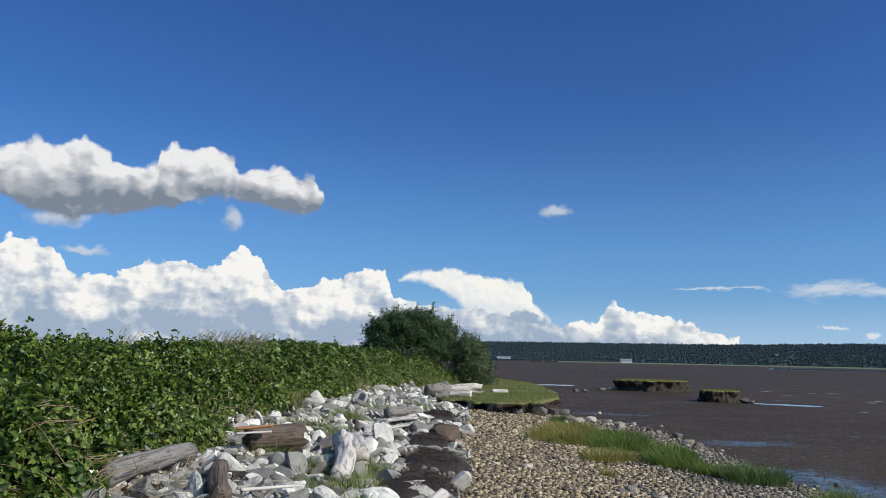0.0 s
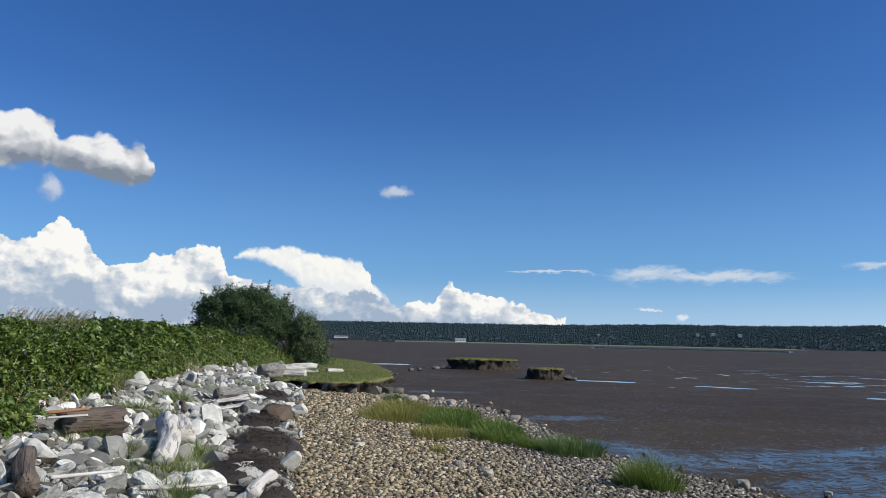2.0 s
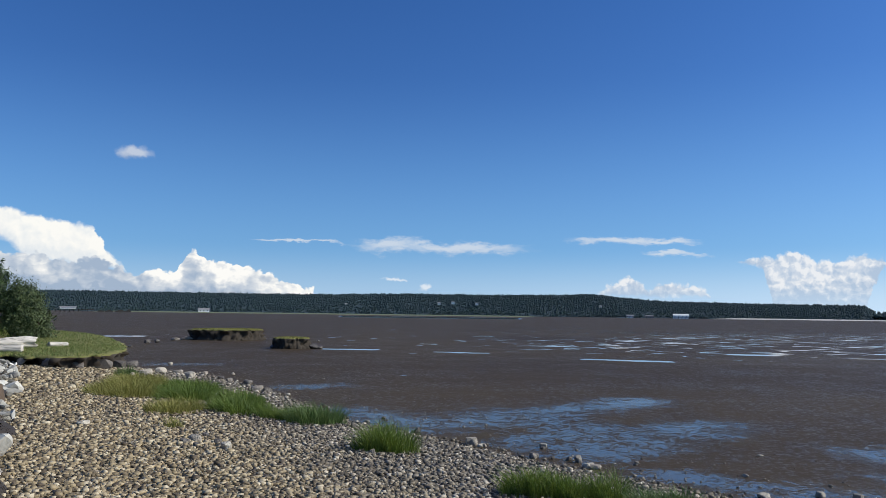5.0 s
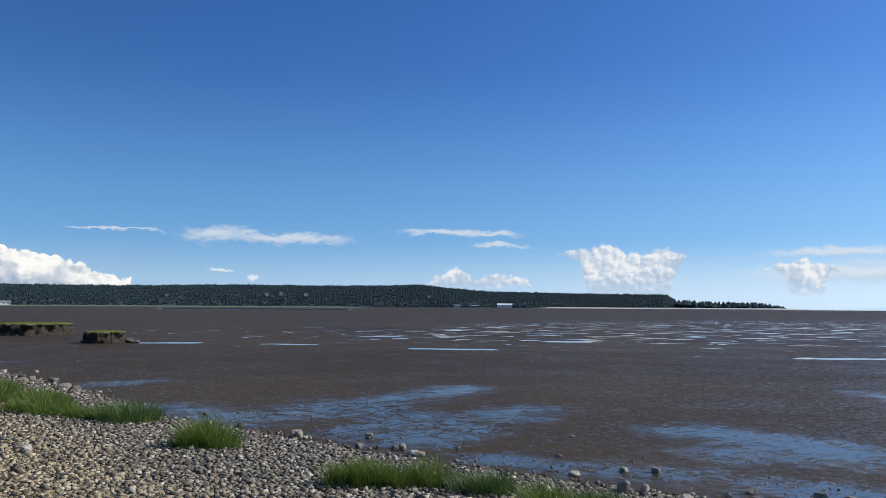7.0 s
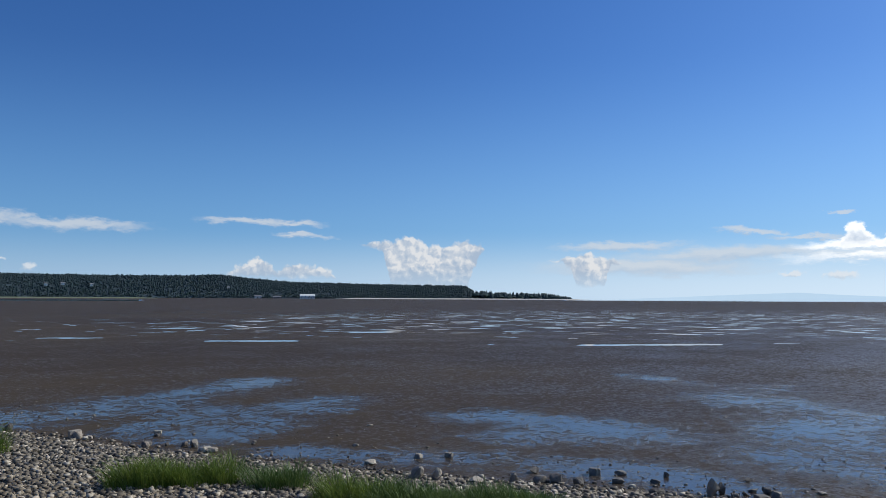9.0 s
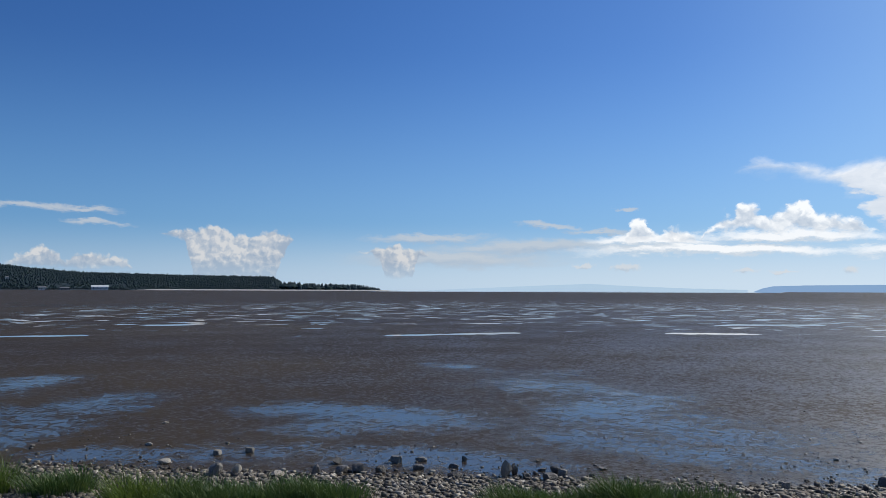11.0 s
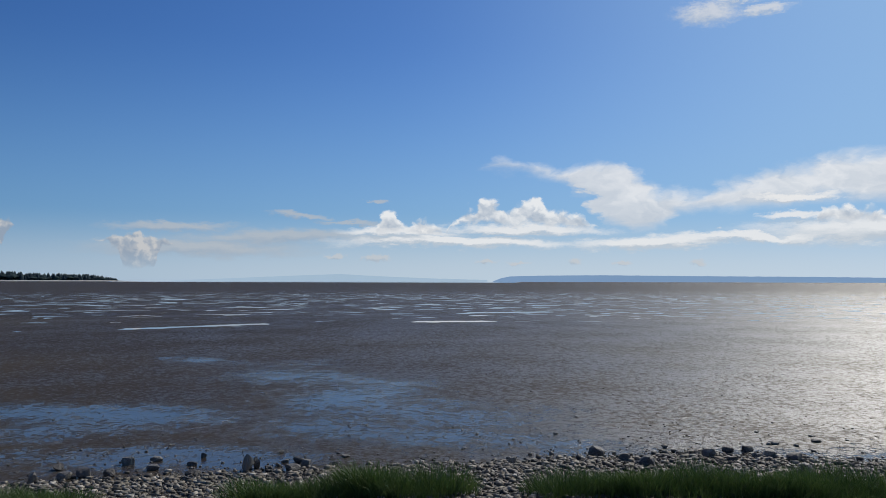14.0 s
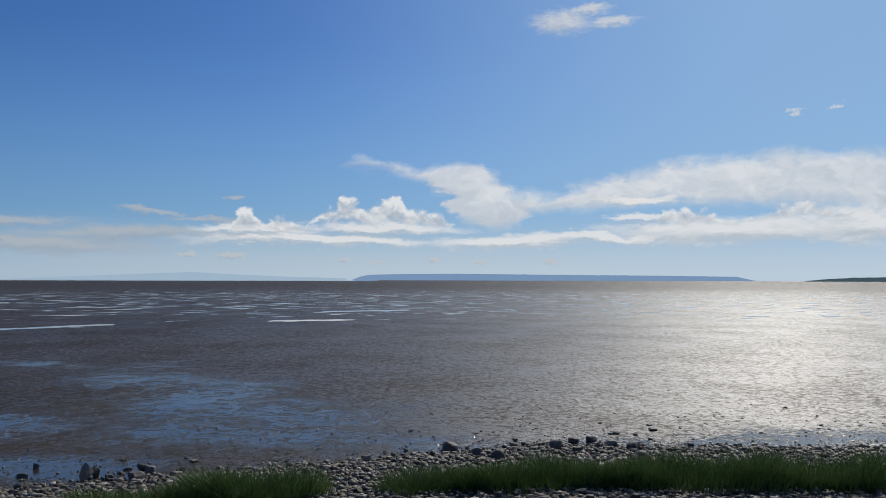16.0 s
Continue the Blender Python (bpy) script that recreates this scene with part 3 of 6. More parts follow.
# Larger pools that stand farther out, in the same way.
PONDS = [(28.7, 36.7, 31.6, 33.7, 0.8), (39.0, 19.0, 44.3, 14.1, 0.8), (42.7, 39.2, 44.5, 37.3, 1.0), (24.3, 46.5, 26.2, 44.5, 0.7), (48.2, 5.3, 49.2, 1.6, 1.0),
    (62.2, 3.0, 64.6, -2.4, 1.1), (17.4, 52.7, 21.0, 50.7, 0.9), (7.3, 82.0, 9.8, 82.0, 1.0), (37.0, 54.4, 38.6, 52.4, 0.8), (42.3, 38.8, 43.9, 37.3, 0.7), (12.6, 76.0, 14.4, 75.6, 0.8)]


def mesh(name, verts, faces, smooth=True):
    me = bpy.data.meshes.new(name)
    me.from_pydata(np.asarray(verts, float).tolist(), [], [tuple(int(i) for i in fc) for fc in faces])
    if smooth:
        me.polygons.foreach_set("use_smooth", [True] * len(me.polygons))
    return me


def thing(name, label, category, group="", kind=""):
    return tagged(new(name), label, category, group, kind)


def part(name, me, mat, parent=None, label=""):
    """One mesh object, under a thing or part if one is given."""
    me.materials.clear()
    me.materials.append(mat)
    ob = new(name, me)
    if parent is not None:
        ob.parent = parent
    return tagged(ob, label)


def from_bm(name, bm, smooth=True):
    me = bpy.data.meshes.new(name)
    bm.to_mesh(me)
    bm.free()
    if smooth:
        me.polygons.foreach_set("use_smooth", [True] * len(me.polygons))
    return me


def bumpy(x, y, scale, seed=0.0):
    return noise.noise(Vector((x * scale, y * scale, seed)))


def build_ground():
    """One sheet from the standing point to the horizon, finest where it is seen."""
    seen = np.arange(-36, 130, 0.4)
    az = np.radians(np.concatenate([seen, np.arange(130, 324, 4.0)]))
    rings = [0.4]
    while rings[-1] < 4900:
        rings.append(rings[-1] * (1.25 if rings[-1] < 3 else 1.017 if rings[-1] < 70 else 1.05))
    rr = np.array(rings)
    x, y = rr[:, None] * np.sin(az)[None], rr[:, None] * np.cos(az)[None]
    z = height(x, y)
    d = np.maximum(rr[:, None], 1e-3) + 0 * x
    ripple = 0.003 * np.sin(x * 1.7 + 2.0 * np.sin(y * 0.6)) * np.sin(y * 1.3 + np.cos(x * 0.8)) * np.clip(1 - d / 120, 0, 1)
    z = z + ripple
    verts = np.stack([x, y, z], -1).reshape(-1, 3)
    n_r, n_a = x.shape
    i = np.arange(n_r - 1)[:, None] * n_a
    j = np.arange(n_a)[None]
    k = (j + 1) % n_a
    faces = np.stack([i + j, i + k, i + n_a + k, i + n_a + j], -1).reshape(-1, 4)
    middle = len(verts)
    verts = np.vstack([verts, [[0, 0, float(height(0.0, 0.0))]]])
    me = mesh("ground", verts, faces.tolist() + [(b, a, middle) for a, b in zip(range(n_a), [*range(1, n_a), 0])])
    xs = shore(y)
    inland = xs - x
    gravel = np.clip(0.5 + inland * 0.9, 0, 1) * (y < 60)
    soil = np.clip(0.5 + (-3.9 - x) * 0.8, 0, 1) * (inland > 0)
    soil = np.maximum(soil, ((inland > 0) & (y > 36)) * 1.0)
    film = np.zeros_like(x)
    for x0, y0, x1, y1, w in NEAR_FILMS + FAR_FILMS:
        t = np.clip(((x - x0) * (x1 - x0) + (y - y0) * (y1 - y0)) / ((x1 - x0) ** 2 + (y1 - y0) ** 2), 0, 1)
        q = np.hypot(x - x0 - t * (x1 - x0), y - y0 - t * (y1 - y0)) / (w * 1.8)
        film = np.maximum(film, np.exp(-0.42 * q ** 2) * (1.0 if math.hypot(x0, y0) < 22 else 0.8))
    pond = np.zeros_like(x)
    for x0, y0, x1, y1, w in PONDS:
        t = np.clip(((x - x0) * (x1 - x0) + (y - y0) * (y1 - y0)) / ((x1 - x0) ** 2 + (y1 - y0) ** 2), 0, 1)
        pond = np.maximum(pond, np.exp(-0.7 * (np.hypot(x - x0 - t * (x1 - x0), y - y0 - t * (y1 - y0)) / (0.8 * w)) ** 2))
    bearing = np.degrees(np.arctan2(x, y))
    pools = np.clip((d - 36) / 25, 0, 1) * np.clip((260 - d) / 120, 0, 1) * np.clip((bearing - 4) / 40, 0.3, 0.9)
    sea = ((d > 1500) & (bearing > 62) & (bearing < 90)) * 1.0
    sea = np.maximum(sea, ((d > 520) & (d < 800) & (bearing > 20) & (bearing < 33)) * 1.0)
    close = np.clip(1 - (d - 9) / 22, 0, 1)
    wetter = np.clip((bearing - 40) / 60, 0, 1) * np.clip((330 - d) / 260, 0.25, 1)
    for name, values in (("near", close), ("shine", wetter), ("gravel", gravel), ("soil", soil), ("film", film), ("pools", pools), ("pond", pond), ("sea", sea)):
        a = me.attributes.new(name, "FLOAT", "POINT")
        a.data.foreach_set("value", np.append(values.reshape(-1), values.reshape(-1)[0]).astype(np.float32))
    ob = part("ground", me, GROUND)
    tagged(ob, "dark brown tidal mud flat with a gravel shore", "ground", kind="structure")


build_ground()


# ---- far shore ----
HILL_RANGE = 2600.0
RIDGE = ((-60, 0.5), (-31, 0.55), (-20, 0.62), (-8, 0.8), (-3, 1.3), (3, 1.42), (10, 1.44), (18, 1.47), (25, 1.62), (31, 1.6), (36, 1.66), (38, 1.72),
         (40, 1.5), (43, 1.25), (46, 1.2), (50, 1.12), (55.2, 1.06), (55.9, 0.62), (58, 0.5), (61.3, 0.42), (63, 0.1), (64, 0.0))


def ridge(az):
    """Height of the tree tops at a bearing, in metres above the mud."""
    return HILL_RANGE * math.tan(radians(np.interp(az, [r[0] for r in RIDGE], [r[1] for r in RIDGE]))) + 1.0


def polar(az, r, z):
    return (r * math.sin(radians(az)), r * math.cos(radians(az)), z)


def build_hill():
    verts, faces = [], []
    cols = np.arange(-60, 64.01, 0.5)
    for az in cols:
        h = max(0.0, ridge(az) - (7.5 if az < 55.6 else 21))
        for r, f in ((0, 0.0), (40, 0.2), (90, 0.5), (160, 0.82), (220, 1.0), (400, 1.0), (600, 0.0)):
            verts.append(polar(az, HILL_RANGE + r, h * f * (1 + r / HILL_RANGE) + (0.4 if f else -0.5)))
    for i in range(len(cols) - 1):
        for j in range(6):
            a = i * 7 + j
            faces.append((a, a + 1, a + 8, a + 7))
    tagged(part("far_hill", mesh("far_hill", verts, faces), HAZY_HILL), "long low wooded hill across the bay", "hill", kind="structure")


def build_far_woods():
    """Conifers and broadleaf trees on the far hill, each with a trunk line and a ragged crown."""
    rng = np.random.default_rng(5)
    sets = {"conifer": ([], []), "broadleaf": ([], [])}
    for _ in range(30000):
        az = rng.uniform(-34, 62.8)
        f = rng.uniform(0, 1) ** 0.8
        top = ridge(az)
        if top < 9 and rng.random() < 0.6:
            continue
        ground = max(0.0, top - 7.5) * np.interp(f, (0, 0.18, 0.41, 0.73, 1), (0, 0.2, 0.5, 0.82, 1.0)) * (1 + 220 * f / HILL_RANGE)
        base = np.array(polar(az, HILL_RANGE + 220 * f - 6, ground - 1))
        tall = rng.uniform(4.5, 8.0) * (1.0 if top > 25 else 0.8)
        tall = min(tall, max(4.0, top * 1.08 - ground + rng.uniform(0, 4)))
        if az > 55.8:  # single trees stand on the low tip of the point
            if rng.random() < 0.72:
                continue
            base[2] = 0.5
            tall = max(5.0, top * rng.uniform(0.35, 1.1) + 1)
        wide = tall * rng.uniform(0.30, 0.46)
        leafy = rng.random() < (0.6 if f < 0.22 else 0.22)
        verts, faces = sets["broadleaf" if leafy else "conifer"]
        if leafy:
            tall, wide = tall * 0.62, wide * 1.5
            levels = ((0.05, 0.8), (0.6, 0.95))
        else:
            levels = ((0.02, 0.9), (0.4, 0.85))
        start = len(verts)
        sides = 4
        for h, w in levels:
            spin = rng.uniform(0, 6.28)
            for s in range(sides):
                a = spin + s * 2 * math.pi / sides
                k = wide * w * rng.uniform(0.75, 1.25)
                verts.append((base[0] + k * math.cos(a), base[1] + k * math.sin(a), base[2] + tall * h + rng.uniform(-0.5, 0.5)))
        verts.append((base[0], base[1], base[2] + tall))
        for lv in range(len(levels) - 1):
            for s in range(sides):
                a, b = start + lv * sides + s, start + lv * sides + (s + 1) % sides
                faces.append((a, b, b + sides, a + sides))
        last = start + (len(levels) - 1) * sides
        for s in range(sides):
            faces.append((last + s, last + (s + 1) % sides, len(verts) - 1))
    for name, mat, label in (("conifer", HAZY_CONIFER, "dense dark conifer wood on the far hill"), ("broadleaf", HAZY_BROADLEAF, "paler broadleaf trees along the far hill's foot")):
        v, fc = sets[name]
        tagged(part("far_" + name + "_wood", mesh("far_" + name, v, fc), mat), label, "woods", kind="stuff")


def strip(name, a0, a1, r0, r1, z, mat, label, category):
    """A low bank of land on the far shore, with a sloping edge."""
    cols = np.arange(a0, a1 + 0.01, 0.5)
    verts, faces = [], []
    for i, az in enumerate(cols):
        e = min(1, i / 3, (len(cols) - 1 - i) / 3)
        for r, h in ((r0, -0.3), (r0 + 25, z * 0.7 * e), (r1 - 25, z * e), (r1, -0.3)):
            verts.append(polar(az, r + 12 * math.sin(az * 3.1), h))
    for i in range(len(cols) - 1):
        for j in range(3):
            a = i * 4 + j
            faces.append((a, a + 1, a + 5, a + 4))
    return tagged(part(name, mesh(name, verts, faces), mat), label, category, kind="structure")


def far_land(name, profile, r, mat, label):
    verts, faces = [], []
    cols = np.arange(profile[0][0], profile[-1][0] + 0.01, 0.2)
    for az in cols:
        h = r * math.tan(radians(np.interp(az, [q[0] for q in profile], [q[1] for q in profile]))) + 2.4
        h += 1.5 * bumpy(az, 0, 2.3) * min(1, h / 12)
        verts += [polar(az, r, -1), polar(az, r, max(0, h)), polar(az, r + 60, max(0, h)), polar(az, r + 90, -1)]
    for i in range(len(cols) - 1):
        for j in range(3):
            a = i * 4 + j
            faces.append((a, a + 1, a + 5, a + 4))
    tagged(part(name, mesh(name, verts, faces), mat), label, "backdrop", kind="structure")


def box(bm, x0, x1, y0, y1, z0, z1):
    vs = [bm.verts.new((x, y, z)) for z in (z0, z1) for x, y in ((x0, y0), (x1, y0), (x1, y1), (x0, y1))]
    for q in ((3, 2, 1, 0), (4, 5, 6, 7), (0, 1, 5, 4), (1, 2, 6, 5), (2, 3, 7, 6), (3, 0, 4, 7)):
        bm.faces.new([vs[i] for i in q])


def boxes(name, *sizes):
    bm = bmesh.new()
    for s in sizes:
        box(bm, *s)
    return from_bm(name, bm, False)


def gable(name, w, d, h0, h1, over=0.6):
    """A pitched roof, w wide along x and d deep, with a thickness."""
    bm = bmesh.new()
    rows = []
    for x in (-w / 2 - over, w / 2 + over):
        rows.append([bm.verts.new((x, y, z)) for y, z in ((-d / 2 - over, h0), (0, h1), (d / 2 + over, h0), (d / 2 + over, h0 + 0.35), (0, h1 + 0.4), (-d / 2 - over, h0 + 0.35))])
    a, b = rows
    for i in range(6):
        j = (i + 1) % 6
        bm.faces.new((a[i], a[j], b[j], b[i]))
    bm.faces.new(a[::-1])
    bm.faces.new(b)
    return from_bm(name, bm, False)


def far_house(az, r, z, w, d, h, label, wall_mat, roof_mat, windows=3):
    house = thing("house", label, "house", "houses on the far shore")
    house.matrix_world = Matrix.Translation(polar(az, r, z)) @ Matrix.Rotation(radians(-az), 4, "Z")
    part("wall", boxes("wall", (-w / 2, w / 2, -d / 2, d / 2, -3, h)), wall_mat, house)
    part("roof", gable("roof", w, d, h, h + d * 0.32), roof_mat, house, "grey pitched roof")
    for i in range(windows):
        x = -w / 2 + (i + 0.5) * w / windows
        part("window", boxes("window", (x - 0.9, x + 0.9, -d / 2 - 0.08, -d / 2 + 0.05, h * 0.35, h * 0.75)), PANE, house, "dark window pane")


build_hill()
build_far_woods()
strip("far_marsh", 4, 34, 1500, 2580, 1.6, FAR_MARSH, "green salt marsh along the far shore", "marsh")
strip("far_beach", 46, 64, 2300, 2570, 3.0, FAR_SAND, "pale sand spit on the far shore", "beach")
far_land("far_isle", ((88.4, 0.0), (88.9, 0.2), (89.6, 0.36), (92, 0.42), (96, 0.45), (104, 0.38), (110, 0.34), (115, 0.27), (116.2, 0.0)), 4700, FAR_ISLE, "low wooded island blue with haze on the horizon")
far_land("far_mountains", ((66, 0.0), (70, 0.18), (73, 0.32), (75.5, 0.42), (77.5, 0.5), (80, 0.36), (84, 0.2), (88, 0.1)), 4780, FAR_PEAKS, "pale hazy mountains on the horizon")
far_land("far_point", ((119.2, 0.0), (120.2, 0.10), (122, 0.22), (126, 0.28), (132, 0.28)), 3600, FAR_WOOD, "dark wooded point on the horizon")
far_house(44.0, 2440, 2.5, 44, 14, 6, "long white boat hall on the far shore", WHITE_PAINT, WHITE_PAINT, 4)
far_house(40.6, 2440, 2.2, 20, 9, 4, "low white building beside the far pier", WHITE_PAINT, ROOF_GREY, 3)
far_house(41.9, 2440, 2.2, 24, 8, 3, "low grey shed beside the far pier", ROOF_GREY, ROOF_GREY, 2)
far_house(10.9, 1900, 2.0, 24, 12, 4, "white farmhouse with a broad roof by the marsh", WHITE_PAINT, ROOF_GREY, 3)
far_house(27.2, 2680, 38, 10, 7, 3.4, "white house among the trees on the hill", WHITE_PAINT, ROOF_GREY, 3)
far_house(28.2, 2680, 40, 13, 7, 4, "white house among the trees on the hill", WHITE_PAINT, ROOF_GREY, 3)
far_house(29.9, 2680, 38, 10, 7, 3.4, "white house among the trees on the hill", WHITE_PAINT, ROOF_GREY, 2)
far_house(38.6, 2680, 34, 9, 7, 3, "pale house among the trees on the hill", WHITE_PAINT, ROOF_GREY, 2)
far_house(20.6, 2680, 31, 8, 7, 3, "pale house among the trees on the hill", WHITE_PAINT, ROOF_GREY, 2)


def pier(a0, a1, r, count, deck, label, shed=True):
    """A long deck on piles."""
    p0, p1 = Vector(polar(a0, r, 0)), Vector(polar(a1, r, 0))
    jetty = thing("pier", label, "pier")
    jetty.matrix_world = Matrix.Translation(p0) @ Matrix.Rotation(math.atan2(p1.y - p0.y, p1.x - p0.x), 4, "Z")
    span = (p1 - p0).length
    part("deck", boxes("deck", (0, span, -2, 2, deck, deck + 0.8)), DARK_TIMBER, jetty)
    pile = boxes("pile", (-0.5, 0.5, -0.5, 0.5, -1, deck))
    for i in range(count):
        part("pile", pile, DARK_TIMBER, jetty).location.x = span * (i + 0.5) / count
    if shed:
        part("shed", boxes("shed", (span * 0.15, span * 0.55, -3, 3, deck + 0.8, deck + 2.6)), WHITE_PAINT, jetty, "white pier shed")
        ob = part("shed_roof", gable("shed_roof", span * 0.4, 6, 0, 1.2), ROOF_GREY, jetty)
        ob.location = (span * 0.35, 0, deck + 2.6)


pier(1.6, 4.0, 1150, 9, 3.0, "old pier with white sheds on dark piles")
pier(36.5, 45.8, 2400, 40, 3.2, "long low pier on dark piles across the bay", False)
for a0, w, h in ((4.4, 8, 2.2), (4.9, 10, 2.8), (5.6, 14, 3.0), (6.1, 6, 4.0)):
    hulk = tagged(part("barge", boxes("barge", (-w / 2, w / 2, -3, 3, -0.5, h * 0.6), (-w / 5, w / 4, -2, 2, h * 0.6, h)), DARK_TIMBER), "dark barge stranded on the far mud", "barge", "stranded barges")
    hulk.matrix_world = Matrix.Translation(polar(a0, 1150, 0)) @ Matrix.Rotation(radians(-a0), 4, "Z")


# ---- grass ----
def blades(rng, roots, tall, wide, lean, wind=(0.0, 0.0), segs=3, splay=None):
    """Curved tapering blades at the roots; tall is one height for each."""
    n = len(roots)
    turn = rng.uniform(0, 2 * np.pi, n)
    side = np.stack([np.cos(turn), np.sin(turn), 0 * turn], 1)
    tip = rng.normal(0, 1, (n, 2)) * (lean * tall)[:, None] + np.array(wind) * tall[:, None]
    if splay is not None:
        tip = tip + splay * tall[:, None]
    verts, faces = [], []
    count = 2 * segs + 1
    out = np.zeros((n, count, 3))
    for s in range(segs + 1):
        f = s / segs
        mid = roots + np.stack([tip[:, 0] * f ** 2, tip[:, 1] * f ** 2, tall * (f - 0.18 * f ** 2)], 1)
        w = (wide * (1 - 0.55 * f) * 0.5)[:, None]
        if s < segs:
            out[:, 2 * s], out[:, 2 * s + 1] = mid - side * w, mid + side * w
        else:
            out[:, count - 1] = mid
    base = (np.arange(n) * count)[:, None]
    quads = np.concatenate([base + np.array([[2 * s, 2 * s + 1, 2 * s + 3, 2 * s + 2]]) for s in range(segs - 1)])
    tris = base + np.array([[count - 3, count - 2, count - 1]])
    return out.reshape(-1, 3), quads.tolist() + tris.tolist()


def capsule(rng, n, p0, p1, w, ragged=0.3):
    """Random points round a line, thinning towards the rim, and how far in each is."""
    p0, p1 = np.array(p0), np.array(p1)
    t = rng.uniform(-0.5 * w / max(w, np.hypot(*(p1 - p0)) + 1e-6), 1 + 0.5 * w / max(w, np.hypot(*(p1 - p0)) + 1e-6), n)
    t = np.clip(t, 0, 1)
    a, q = rng.uniform(0, 2 * np.pi, n), np.sqrt(rng.uniform(0, 1, n))
    rim = 1 + ragged * np.sin(3 * a + p0[0] * 5) * np.cos(2 * a + p0[1] * 3 + t * 7)
    xy = p0 + (p1 - p0) * t[:, None] + np.stack([np.cos(a), np.sin(a)], 1) * (q * w * rim)[:, None]
    return xy, 1 - q, np.stack([np.cos(a), np.sin(a)], 1) * q[:, None]


def grass_tuft(p0, p1, w, tall, mat, label, density=1000, wide=0.008, lean=0.22, group="salt grass tufts"):
    rng = np.random.default_rng(int(abs(p0[0] * 131 + p0[1] * 17)) + 3)
    area = math.pi * w * w + 2 * w * math.dist(p0, p1)
    n = max(120, int(area * density * 1.7))
    xy, inner, outward = capsule(rng, n, p0, p1, w)
    z = height(xy[:, 0], xy[:, 1]) - 0.01
    clump = 0.75 + 0.25 * np.sin(xy[:, 0] * 5.1 + 1) * np.cos(xy[:, 1] * 4.3)
    h = 1.3 * tall * rng.uniform(0.6, 1.12, n) * (0.62 + 0.48 * np.clip(inner * 2.2, 0, 1)) * clump * 1.15
    v, fc = blades(rng, np.column_stack([xy, z]), h, wide * rng.uniform(0.7, 1.3, n), np.full(n, lean), (-0.12, 0.05), 4, outward * 0.55)
    return tagged(part("grass_tuft", mesh("grass_tuft", v, fc), mat), label, "grass", group, "stuff")


GREEN = "fresh green salt grass growing out of the gravel"
DRIED = "yellowed salt grass growing out of the gravel"
grass_tuft((2.3, 20.6), (3.2, 24.6), 0.8, 0.30, GRASS_DRY, DRIED, 800)
grass_tuft((2.75, 17.2), (3.35, 18.0), 0.42, 0.26, GRASS_DRY, DRIED)
grass_tuft((3.6, 20.2), (4.4, 23.4), 0.78, 0.29, GRASS, GREEN, 900)
grass_tuft((4.35, 17.6), (4.9, 20.2), 0.62, 0.30, GRASS, GREEN, 1000)
grass_tuft((4.9, 17.0), (5.4, 16.3), 0.45, 0.30, GRASS, GREEN, 1000)
grass_tuft((5.4, 15.9), (5.9, 16.4), 0.45, 0.42, GRASS_DARK, "dark green salt grass on the gravel's edge")
grass_tuft((2.95, 27.2), (3.2, 27.5), 0.3, 0.35, GRASS_DARK, "small dark tuft of salt grass on gravel", 700)
grass_tuft((2.5, 14.75), (2.55, 14.8), 0.15, 0.18, GRASS_DRY, "tiny yellowed tuft of grass among pebbles")
grass_tuft((5.2, 12.15), (5.6, 12.05), 0.34, 0.48, GRASS, "round bright green grass tuft on the gravel", 1400)
grass_tuft((5.6, 8.45), (6.1, 8.2), 0.28, 0.36, GRASS, "bright green grass tuft on the gravel", 1400)
grass_tuft((6.15, 8.15), (6.6, 7.9), 0.26, 0.38, GRASS, "bright green grass tuft on the gravel", 1400)
grass_tuft((6.8, 7.35), (7.0, 7.2), 0.3, 0.36, GRASS_DARK, "dark green grass tuft on the gravel", 1400)
EDGE = "long band of marsh grass at the gravel's edge"
grass_tuft((6.75, 6.2), (7.0, 5.9), 0.3, 0.34, GRASS, EDGE, 1400)
grass_tuft((7.0, 5.8), (8.0, 4.3), 0.36, 0.27, GRASS_DARK, EDGE, 1400)
grass_tuft((8.45, 2.55), (8.8, 1.4), 0.36, 0.24, GRASS_DARK, EDGE, 1400)
grass_tuft((8.8, 1.4), (8.92, 0.55), 0.38, 0.31, GRASS_DARK, EDGE, 1400)
grass_tuft((8.95, -0.6), (9.1, -1.4), 0.34, 0.25, GRASS_DARK, EDGE, 1400)
grass_tuft((9.1, -1.5), (9.0, -3.2), 0.42, 0.30, GRASS_DARK, EDGE, 1400)
grass_tuft((9.0, -3.4), (8.5, -7.0), 0.50, 0.34, GRASS_DARK, EDGE, 1200)

WEEDS = "patch of thin weeds and grass among the boulders"
for wx, wy, wr in ((-1.49, 11.8, 0.3), (-1.7, 10.1, 0.4), (-3.2, 12.2, 0.35), (-3.0, 19.4, 0.5), (-1.7, 25.8, 0.4), (-1.5, 10.7, 0.3), (-1.3, 8.9, 0.25), (-2.3, 11.2, 0.3), (-2.6, 15.6, 0.4), (-3.4, 16.5, 0.5), (-2.4, 22.5, 0.5)):
    grass_tuft((wx, wy), (wx + 0.2, wy + 0.3), wr, 0.30, MEADOW, WEEDS, 420, 0.009, 0.4, "weeds among the boulders")

